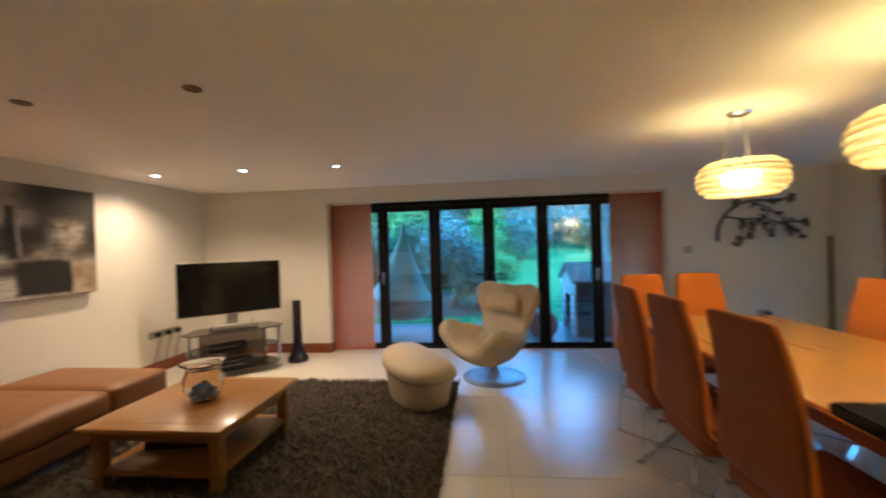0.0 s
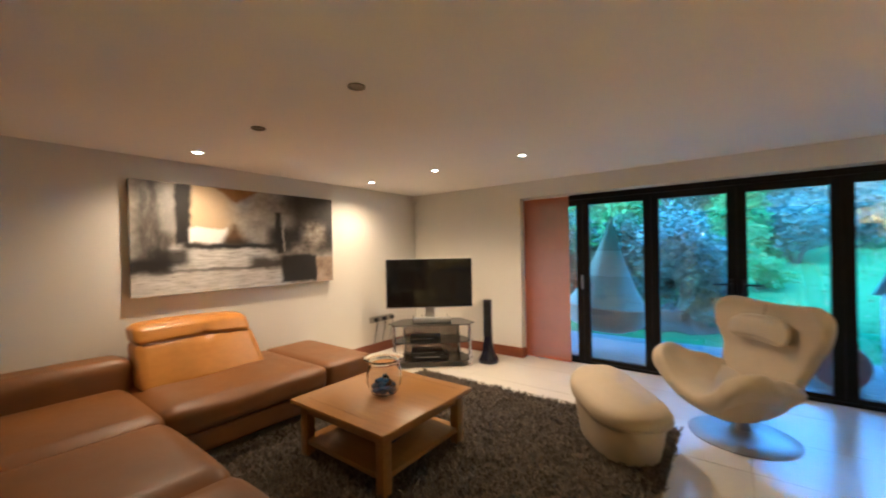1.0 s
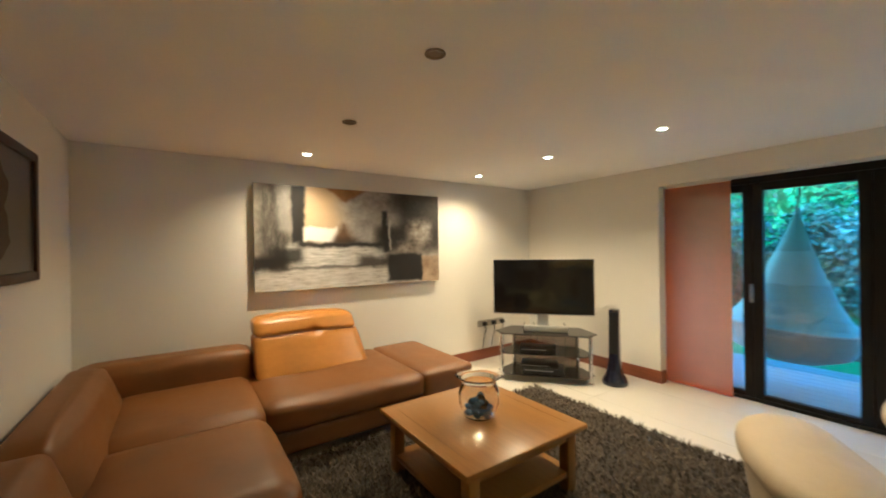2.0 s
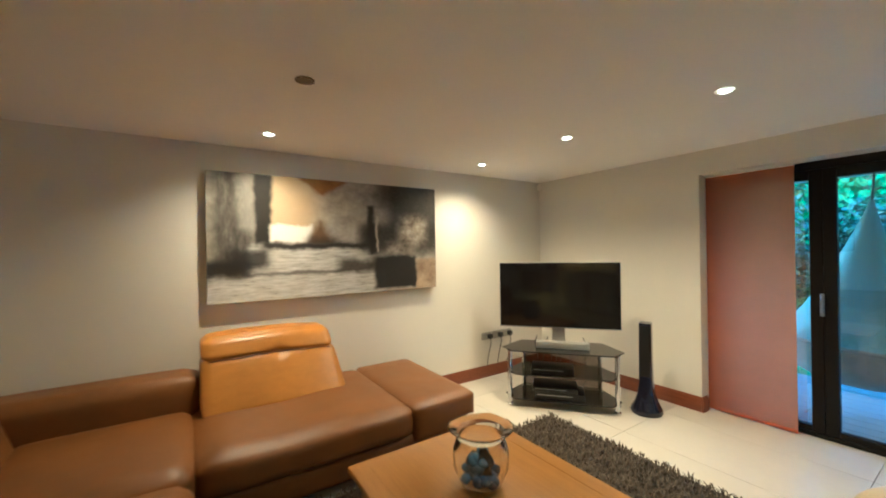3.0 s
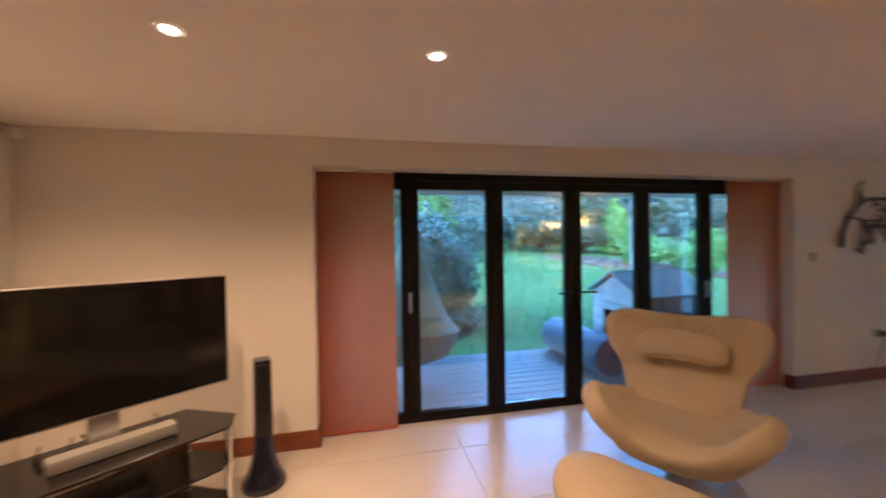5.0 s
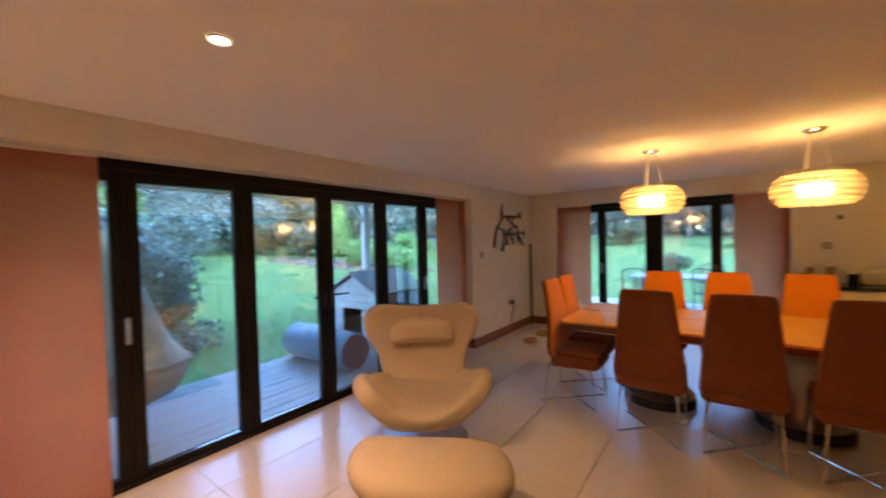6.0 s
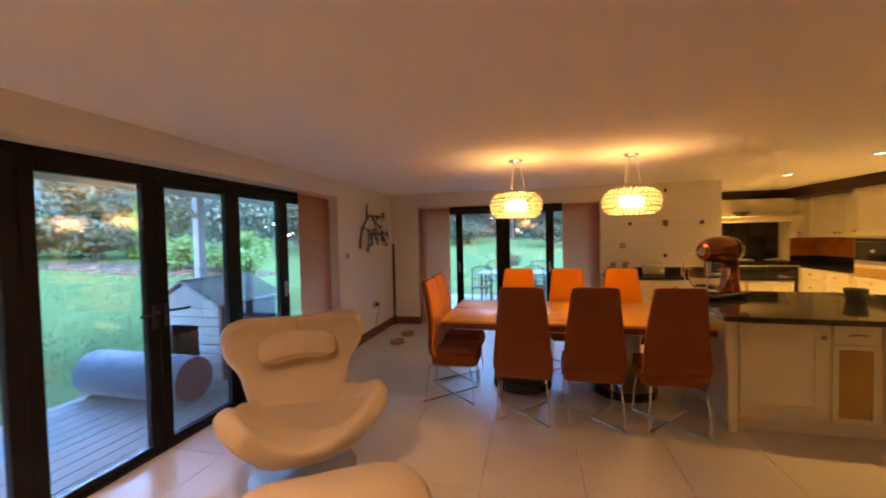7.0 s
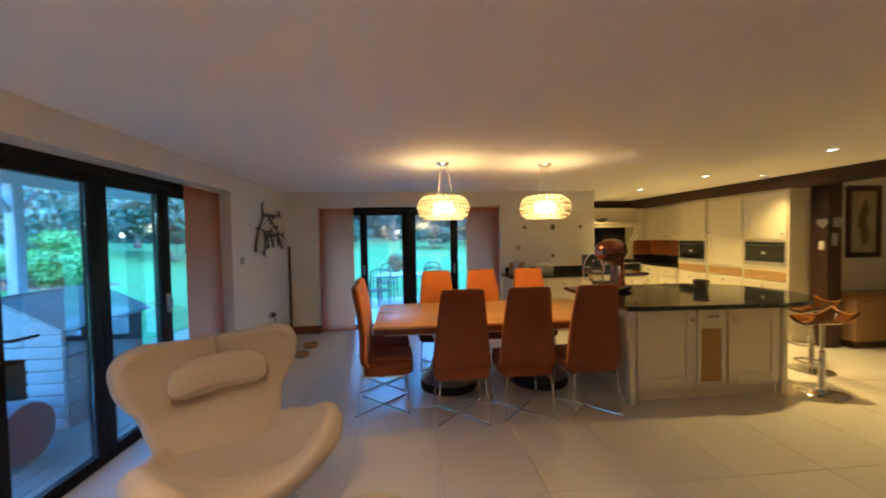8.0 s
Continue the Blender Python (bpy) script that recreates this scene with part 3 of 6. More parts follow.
def pendant(x, y):
    d = thing("pendant_lamp", pose(x, y, 1.855), "lit ring pendant lamp of frosted amber glass beads", "pendant lamp", "pendants over the table")
    bm = bmesh.new()
    lathe(bm, [(0.074, 0.4645), (0.074, 0.458), (0.066, 0.448), (0.045, 0.437), (0.022, 0.431), (0.001, 0.430)], 28, cap=False)
    part("canopy", bm, M_CHROME, d, "polished ceiling canopy")
    for k in range(3):
        a = radians(30 + 120 * k)
        bm = bmesh.new()
        tube(bm, [(0.04 * math.cos(a), 0.04 * math.sin(a), 0.437), (0.11 * math.cos(a), 0.11 * math.sin(a), 0.05)], 0.0032, 6)
        tube(bm, [(0.11 * math.cos(a), 0.11 * math.sin(a), 0.05), (0.2 * math.cos(a), 0.2 * math.sin(a), 0.045)], 0.003, 6)
        part("cable", bm, M_WIRE, d)
    for i, q in enumerate((-78, -47, -22, 0, 22, 47, 78)):
        r, z = 0.178 + 0.070 * math.cos(radians(q)), 0.102 * math.sin(radians(q))
        n = 36 if abs(q) < 60 else 28
        for j in range(n):
            a = 2 * math.pi * (j + 0.5 * (i % 2)) / n
            o = new("bead", bead_ball)
            o.parent, o.location = d, (r * math.cos(a), r * math.sin(a), z)
    bm = bmesh.new()
    for z in (0.045, -0.045):
        tube(bm, [(0.2 * math.cos(radians(a)), 0.2 * math.sin(radians(a)), z) for a in range(0, 361, 15)], 0.004, 6)
    part("wire_ring", bm, M_CHROME, d)
    bm = bmesh.new()
    lathe(bm, [(0.001, 0.062), (0.030, 0.062), (0.032, 0.066), (0.028, 0.072), (0.001, 0.076)], 24, cap=False)
    part("top_plate", bm, M_CHROME, d, "round metal plate over the lamp")
    bm = bmesh.new()
    lathe(bm, [(0.001, -0.064), (0.085, -0.060), (0.102, -0.040), (0.106, 0.0), (0.100, 0.040), (0.080, 0.056), (0.030, 0.061)], 20, cap=False)
    part("bulb", bm, M_BULB, d, "bright warm diffuser inside the bead ring")
    return d


pendant(5.825, -2.325)
pendant(5.88, -3.415)

# ---- sitting end ----
rug = thing("rug", pose(0, 0, 0), "large dark grey-brown shaggy rug on the tiles", "rug")
RX0, RX1, RY0, RY1 = 1.12, 3.74, -4.15, -1.16
bm = bmesh.new()
soft(bm, (RX0 + 0.01, RY0 + 0.01, 0.0005), (RX1 - 0.01, RY1 - 0.01, 0.012), 0.005, 0, 6)
part("backing", bm, M_RUGBASE, rug)
rnd = random.Random(5)
vs, fs = [], []
for k in range(34000):
    x, y = rnd.uniform(RX0, RX1), rnd.uniform(RY0, RY1)
    a, l, w = rnd.uniform(0, 6.283), rnd.uniform(0.025, 0.05), rnd.uniform(0.003, 0.006)
    lean = rnd.uniform(0.3, 1.0) * l
    ca, sa = math.cos(a), math.sin(a)
    b = len(vs)
    vs += [(x - sa * w, y + ca * w, 0.010), (x + sa * w, y - ca * w, 0.010), (x + ca * lean * 0.5 + sa * w, y + sa * lean * 0.5 - ca * w, 0.012 + l * 0.55),
           (x + ca * lean * 0.5 - sa * w, y + sa * lean * 0.5 + ca * w, 0.012 + l * 0.55), (x + ca * lean, y + sa * lean, 0.012 + l * 0.7)]
    fs += [(b, b + 1, b + 2, b + 3), (b + 3, b + 2, b + 4)]
me = bpy.data.meshes.new("pile")
me.from_pydata(vs, [], fs)
pile = part("pile", me, M_RUG, rug)
tagged(pile, kind="stuff")


def sofa():
    s = thing("corner_sofa", pose(0, 0, 0), "large tan leather corner sofa with one raised backrest", "sofa")

    def block(name, a, b, r, puff, mat_, label="", n=12, shape=None):
        bm = bmesh.new()
        soft(bm, a, b, r, puff, n, shape)
        return part(name, bm, mat_, s, label, 60)

    block("west_base", (0.10, -3.76, 0.06), (1.14, -2.04, 0.26), 0.05, 0.01, M_LEATHER)
    sag = lambda v: Vector((v.x, v.y, v.z - 0.006 * math.sin(v.y * 9) * (1 if v.z > 0.35 else 0)))
    seat = block("long_seat_cushion", (0.08, -3.77, 0.22), (1.17, -2.52, 0.435), 0.07, 0.014, M_LEATHER, "", 14, sag)
    block("end_seat_cushion", (0.08, -2.545, 0.18), (1.17, -2.02, 0.432), 0.035, 0.008, M_LEATHER)
    block("corner_base", (0.10, -4.84, 0.06), (1.16, -3.78, 0.26), 0.05, 0.01, M_LEATHER)
    block("corner_seat_cushion", (0.30, -4.62, 0.22), (1.22, -3.775, 0.445), 0.07, 0.018, M_LEATHER, "", 14)
    block("south_base", (1.17, -4.84, 0.06), (3.10, -3.82, 0.26), 0.05, 0.01, M_LEATHER)
    block("south_seat_cushion", (1.215, -4.62, 0.20), (2.15, -3.775, 0.43), 0.08, 0.02, M_LEATHER, "", 14)
    block("south_seat_cushion", (2.145, -4.62, 0.20), (3.15, -3.765, 0.43), 0.08, 0.02, M_LEATHER, "", 14)
    slope = lambda v: Vector((v.x, v.y - 0.10 * max(0.0, v.z - 0.42) * max(0.0, v.y + 4.86) / 0.09, v.z))
    block("low_back_west", (0.05, -4.86, 0.22), (0.36, -3.73, 0.66), 0.065, 0.012, M_LEATHER, "", 12)
    block("low_back_south", (0.35, -4.86, 0.22), (1.7, -4.56, 0.70), 0.07, 0.015, M_LEATHER, "", 12, slope)
    block("low_back_south", (1.70, -4.86, 0.22), (3.03, -4.56, 0.70), 0.07, 0.015, M_LEATHER, "", 12, slope)
    for x, y in ((0.2, -2.15), (1.05, -2.15), (1.05, -3.65), (2.95, -3.92), (2.95, -4.7), (0.2, -4.7)):
        bm = bmesh.new()
        lathe(bm, [(0.022, 0.001), (0.022, 0.07)], 14, (x, y, 0))
        part("foot", bm, M_STEEL, s)
    # raised backrest: a leaning slab with a folded headrest roll
    def lean(v):
        k = (v.z - 0.42) / 0.46
        q = (v.y + 3.72) / 0.94
        bow = 0.015 * math.sin(max(0, min(1, q)) * math.pi)
        pinch = 0.035 * math.exp(-((q - 0.52) / 0.05) ** 2) * math.exp(-((v.z - 0.742) / 0.05) ** 2)
        return Vector((v.x - 0.27 * k + bow * 0.6 - pinch, v.y - 0.12 * max(0, q - 0.5) * max(0, k), v.z + bow - 0.015 * q))
    # backrest and roll take the brightened leather: spot light put into their colour
    back = block("raised_backrest", (0.31, -3.72, 0.405), (0.56, -2.78, 0.765), 0.045, 0.012, M_LEATHER_LIT, "glossy tan leather backrest, lamplight put into its colour", 28, lean)
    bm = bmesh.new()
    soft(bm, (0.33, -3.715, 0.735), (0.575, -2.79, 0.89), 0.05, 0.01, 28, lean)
    part("headrest_roll", bm, M_LEATHER_LIT, back, "", 60)
    bm = bmesh.new()
    tube(bm, [lean(Vector((0.567, -3.68 + 0.86 * k / 12, 0.742 + 0.004 * math.sin(k * 1.9)))) for k in range(13)], 0.005, 6)
    part("seam", bm, M_LEATHER, back)
    return s


sofa()


def coffee_table():
    x0, x1, y0, y1, h = 1.55, 2.495, -3.135, -2.215, 0.415
    t = thing("coffee_table", pose(0, 0, 0), "square honey oak coffee table with a lower shelf, on the rug", "coffee table")
    bm = bmesh.new()
    box(bm, (x0, y0, h - 0.035), (x1, y1, h), 0.008, 2)
    part("tabletop", bm, M_OAK, t)
    for y in (y0 + 0.088, y1 - 0.091):
        part("frame_strip", boxes(((x0 + 0.09, y, h + 0.0005), (x1 - 0.09, y + 0.003, h + 0.0015))), M_OAK, t)
    for x in (x0 + 0.05, x1 - 0.12):
        for y in (y0 + 0.05, y1 - 0.12):
            part("leg", boxes(((x, y, 0.012), (x + 0.07, y + 0.07, h - 0.035)), bev=0.006, seg=2), M_OAK, t)
    part("apron", boxes(((x0 + 0.12, y0 + 0.06, h - 0.10), (x1 - 0.12, y0 + 0.08, h - 0.036)), ((x0 + 0.12, y1 - 0.08, h - 0.10), (x1 - 0.12, y1 - 0.06, h - 0.036)),
                        ((x0 + 0.06, y0 + 0.12, h - 0.10), (x0 + 0.08, y1 - 0.12, h - 0.036)), ((x1 - 0.08, y0 + 0.12, h - 0.10), (x1 - 0.06, y1 - 0.12, h - 0.036)), bev=0.003), M_OAK, t)
    part("shelf", boxes(((x0 + 0.06, y0 + 0.06, 0.10), (x1 - 0.06, y1 - 0.06, 0.135)), bev=0.006, seg=2), M_OAK, t)
    b = thing("storage_tray", pose(1.95, -2.66, 0.136, 0, 0, 8), "low black tray on the shelf of the coffee table", "tray")
    part("tray_base", boxes(((-0.24, -0.16, 0), (0.24, 0.16, 0.012)), bev=0.003), M_BLACK, b)
    part("tray_rim", boxes(((-0.24, -0.16, 0.012), (-0.225, 0.16, 0.06)), ((0.225, -0.16, 0.012), (0.24, 0.16, 0.06)), ((-0.225, -0.16, 0.012), (0.225, -0.145, 0.06)),
                           ((-0.225, 0.145, 0.012), (0.225, 0.16, 0.06)), bev=0.003), M_BLACK, b)
    part("magazine", boxes(((-0.15, -0.11, 0.013), (0.12, 0.1, 0.035)), bev=0.002), M_GLOSSBLACK, b)


coffee_table()

v = thing("glass_vase", pose(2.045, -2.685, 0.416), "round clear glass bowl vase with blue pebbles on the coffee table", "vase")
bm = bmesh.new()
outer = [(r * 1.3, z * 1.35) for r, z in [(0.001, 0.0), (0.05, 0.0), (0.075, 0.015), (0.098, 0.07), (0.098, 0.12), (0.082, 0.165), (0.088, 0.18), (0.115, 0.197)]]
inner = [(r * 1.3, z * 1.35) for r, z in [(0.111, 0.199), (0.083, 0.184), (0.077, 0.165), (0.092, 0.12), (0.092, 0.07), (0.07, 0.02), (0.045, 0.008), (0.001, 0.008)]]
lathe(bm, outer + inner, 40, cap=False)
part("bowl", bm, M_CLEAR, v)
rnd = random.Random(3)
for k in range(46):
    a, r, z = rnd.uniform(0, 6.28), rnd.uniform(0, 0.08), 0.032 + 0.075 * (k / 46)
    bm = bmesh.new()
    bmesh.ops.create_icosphere(bm, subdivisions=2, radius=rnd.uniform(0.018, 0.028), matrix=Matrix.Translation((r * math.cos(a), r * math.sin(a), z)) @ Matrix.Diagonal((1.2, 1, 0.7, 1)))
    part("pebble", bm, M_BLUEGLASS if k % 3 else M_GLOSSBLACK, v)

# television corner
TVM = pose(0.99, -0.865, 0, 0, 0, 40.2)   # local x along the screen, local -y towards the room


def tv_stand():
    s = thing("television_stand", TVM @ pose(0.02, 0.02, 0), "three-tier smoked glass television stand with chrome tube legs", "tv stand")
    for z, w, d in ((0.52, 0.545, 0.23), (0.30, 0.51, 0.21), (0.075, 0.52, 0.22)):
        pts = [(-w, -d * 0.35), (-w * 0.82, -d), (w * 0.82, -d), (w, -d * 0.35), (w * 0.72, d), (-w * 0.72, d)]
        bm = bmesh.new()
        lo, hi = [bm.verts.new((x, y, z)) for x, y in pts], [bm.verts.new((x, y, z + 0.012)) for x, y in pts]
        bm.faces.new(lo[::-1])
        bm.faces.new(hi)
        for i in range(6):
            bm.faces.new((lo[i], lo[(i + 1) % 6], hi[(i + 1) % 6], hi[i]))
        bmesh.ops.bevel(bm, geom=bm.edges[:], offset=0.003, segments=1, affect="EDGES")
        part("glass_shelf", bm, M_SMOKE, s)
    for x, y in ((-0.47, -0.155), (0.47, -0.155), (-0.36, 0.15), (0.36, 0.15)):
        bm = bmesh.new()
        lathe(bm, [(0.03, 0.001), (0.03, 0.02), (0.02, 0.03), (0.02, 0.07), (0.024, 0.072), (0.024, 0.09), (0.02, 0.092), (0.02, 0.295), (0.024, 0.297), (0.024, 0.315), (0.02, 0.317),
                   (0.02, 0.515), (0.026, 0.518), (0.026, 0.519)], 20, (x, y, 0))
        part("chrome_leg", bm, M_CHROME, s)
    part("back_panel", boxes(((-0.37, 0.165, 0.09), (0.37, 0.172, 0.515)), bev=0.002), M_TINT, s, "tinted glass back panel")
    return s


tv_stand()
t = thing("television", TVM, "flat black television with a thin silver edge", "television")
part("casing", boxes(((-0.553, 0.0, 0.712), (0.553, 0.045, 1.342)), bev=0.006, seg=2), M_SILVER, t, "thin silver casing")
part("screen", boxes(((-0.547, -0.004, 0.724), (0.547, 0.001, 1.337)), bev=0.001), M_GLOSSBLACK, t, "dark switched-off screen")
part("rear_bulge", boxes(((-0.3, 0.045, 0.78), (0.3, 0.085, 1.15)), bev=0.012, seg=2), M_BLACK, t)
bm = boxes(((-0.06, 0.046, 0.546), (0.06, 0.076, 0.80)), bev=0.006)
part("neck", bm, M_SILVER, t, "pale metal neck")
bm = boxes(((-0.22, 0.03, 0.533), (0.22, 0.17, 0.548)), bev=0.009, seg=3)
part("foot_plate", bm, M_BLACK, t, "wide black foot")
sb = thing("sound_bar", TVM @ pose(0.03, -0.035, 0.533), "slim silver sound bar on the television stand", "sound bar")
part("case", boxes(((-0.24, -0.04, 0), (0.24, 0.045, 0.062)), bev=0.01, seg=2), M_SILVER, sb)
part("grille", boxes(((-0.225, -0.038, 0.01), (0.225, -0.034, 0.03)), bev=0.001), M_STEEL, sb)
for nm, x, z, w, h, d in (("media_player", -0.08, 0.313, 0.19, 0.055, 0.11), ("set_top_box", -0.02, 0.088, 0.22, 0.06, 0.13), ("games_console", -0.06, 0.149, 0.20, 0.045, 0.12)):
    q = thing(nm, TVM @ pose(x + 0.02, -0.03, z), "black electronic box on a shelf of the television stand", "media box")
    part("case", boxes(((-w, -d, 0), (w, d, h)), bev=0.006, seg=2), M_BLACK, q)
    part("front_strip", boxes(((-w + 0.02, -d - 0.003, h * 0.6), (w * 0.5, -d + 0.001, h * 0.72)), bev=0.001), M_SATIN, q)
bm = bmesh.new()
for k in range(7):
    rnd = random.Random(40 + k)
    x, y = rnd.uniform(-0.25, 0.3), 0.14
    p = [TVM @ Vector((x + rnd.uniform(-0.05, 0.05), y + rnd.uniform(0, 0.04), z)) for z in (0.6, 0.5, 0.38, 0.24, 0.1, 0.02)]
    tube(bm, p, 0.004, 6)
solo("loose_cables", bm, M_BLACK, "loose black cables hanging behind the television stand", "cable")
sp = thing("floor_speaker", pose(1.57, -0.40, 0, 0, 0, 20), "slim dark floor speaker with a flared glossy foot", "speaker")
bm = bmesh.new()
ring_mesh(bm, [[(math.copysign(abs(math.cos(k)) ** e, math.cos(k)) * w, math.copysign(abs(math.sin(k)) ** e, math.sin(k)) * d, z) for k in (2 * math.pi * j / 28 for j in range(28))]
               for w, d, z, e in ((0.125, 0.125, 0.001, 1), (0.132, 0.132, 0.02, 1), (0.125, 0.125, 0.05, 1), (0.095, 0.10, 0.10, 0.85), (0.072, 0.08, 0.17, 0.65), (0.055, 0.065, 0.28, 0.45),
                                  (0.052, 0.06, 0.5, 0.35), (0.05, 0.058, 0.79, 0.35), (0.047, 0.055, 0.80, 0.35))])
part("cabinet", bm, M_SPEAKER, sp)
part("grille", boxes(((-0.04, -0.064, 0.33), (0.04, -0.058, 0.78)), bev=0.003), M_BLACK, sp, "black cloth grille")


def socket(m, label, plug=True, n=1):
    s = thing("wall_socket", m, label, "socket")
    part("plate", boxes(((-0.073, -0.010, -0.043), (0.073, -0.001, 0.043)), bev=0.003), M_PLUG, s)
    if plug:
        bm = boxes(((0.005, -0.055, -0.028), (0.06, -0.010, 0.025)), bev=0.008, seg=2)
        tube(bm, [(0.03, -0.045, -0.025), (0.03, -0.05, -0.08), (0.02, -0.02, -0.2), (0.0, -0.012, -0.33)], 0.0045, 6)
        part("plug", bm, M_BLACK, s, "black plug with a hanging lead")
    return s


for y in (-0.93, -0.77, -0.62):
    socket(pose(0, y, 0.47, 0, 0, 90), "satin wall socket with a black plug in it")
socket(pose(7.53, 0, 0.49), "satin double wall socket with a black plug in it")
for m, label in ((pose(6.65, 0, 1.32), "satin dimmer switch on the white wall"), (pose(XE, -3.86, 1.36, 0, 0, -90), "brass-coloured room thermostat on the white wall")):
    s = thing("light_switch", m, label, "switch")
    part("plate", boxes(((-0.043, -0.009, -0.043), (0.043, -0.001, 0.043)), bev=0.003), M_PLUG, s)
    bm = bmesh.new()
    tube(bm, [(0, -0.008, 0), (0, -0.022, 0)], 0.016, 14)
    part("knob", bm, M_STEEL, s)
part("casing", boxes(((-0.03, -0.06, -0.035), (0.03, -0.001, 0.035)), bev=0.006), M_PAPER, thing("alarm_sensor", pose(0.06, -0.06, 2.24, 0, 0, 45), "small white alarm sensor high in the corner", "sensor"))

pt = thing("abstract_painting", pose(0.0, -3.675, 1.095), "wide abstract canvas in black, grey, cream and ochre on the wall", "painting")
bm = boxes(((0.032, 0.0, 0.0), (0.062, 2.03, 1.012)), bev=0.003)
part("canvas", bm, M_PAINTING, pt)
part("stretcher", boxes(((0.001, 0.03, 0.03), (0.032, 0.07, 0.98)), ((0.001, 1.96, 0.03), (0.032, 2.0, 0.98)), ((0.001, 0.07, 0.93), (0.032, 1.96, 0.98)), ((0.001, 0.07, 0.03), (0.032, 1.96, 0.08))), M_BOWL, pt)


def framed_picture(m, w, h, frame_w, mat_frame, label, board, blot):
    """Local x along the wall, -y into the room, origin at the lower left."""
    f = thing("framed_picture", m, label, "picture")
    part("frame", boxes(((0, -0.03, 0), (frame_w, -0.001, h)), ((w - frame_w, -0.03, 0), (w, -0.001, h)), ((frame_w, -0.03, 0), (w - frame_w, -0.001, frame_w)),
                        ((frame_w, -0.03, h - frame_w), (w - frame_w, -0.001, h)), bev=0.005, seg=2), mat_frame, f)
    part("print", boxes(((frame_w, -0.016, frame_w), (w - frame_w, -0.008, h - frame_w))), board, f)
    bm = bmesh.new()
    rnd = random.Random(11)
    left, right = [], []
    for k in range(12):
        q = k / 11
        c, r = w / 2 + 0.03 * math.sin(q * 9), w * (0.05 + 0.10 * math.sin(q * math.pi)) * rnd.uniform(0.6, 1.2)
        left.append((c - r, -0.0175, h * (0.17 + 0.64 * q)))
        right.append((c + r, -0.0175, h * (0.17 + 0.64 * q)))
    ring_mesh(bm, [left, right], closed=False, cap=False)
    part("drawing", bm, blot, f)
    return f


framed_picture(pose(1.95, YS, 1.335, 0, 0, 180), 1.10, 0.70, 0.05, M_BEAM, "dark print in a dark wooden frame above the sofa", surface("dark_print", (0.07, 0.055, 0.05), 0.3, var=0.5, scale=4, relief=0), M_BEAM)
framed_picture(pose(6.86, -8.23, 1.16, 0, 0, -90), 0.56, 1.03, 0.075, M_BEAM, "tall brown-toned print with a pale mount in a dark frame", surface("sepia_print", (0.42, 0.36, 0.25), 0.5, var=0.25, scale=5, relief=0), wood("sepia_ink", (0.09, 0.06, 0.035), (0.2, 0.15, 0.09), 0.6))


def interp(tab, x):
    for (a, fa), (b, fb) in zip(tab, tab[1:]):
        if x <= b:
            k = (x - a) / (b - a)
            k = k * k * (3 - 2 * k)
            return fa + (fb - fa) * k
    return tab[-1][1]


def shell(name, fn, nu, nv, thick, material, parent, label="", offset=-1.0, smooth=1):
    bm = bmesh.new()
    sheet(bm, fn, nu, nv)
    ob = part(name, bm, material, parent, label, 80)
    s = ob.modifiers.new("thickness", "SOLIDIFY")
    s.thickness, s.offset, s.use_even_offset = thick, offset, True
    d = ob.modifiers.new("round", "SUBSURF")
    d.levels = d.render_levels = smooth
    return ob


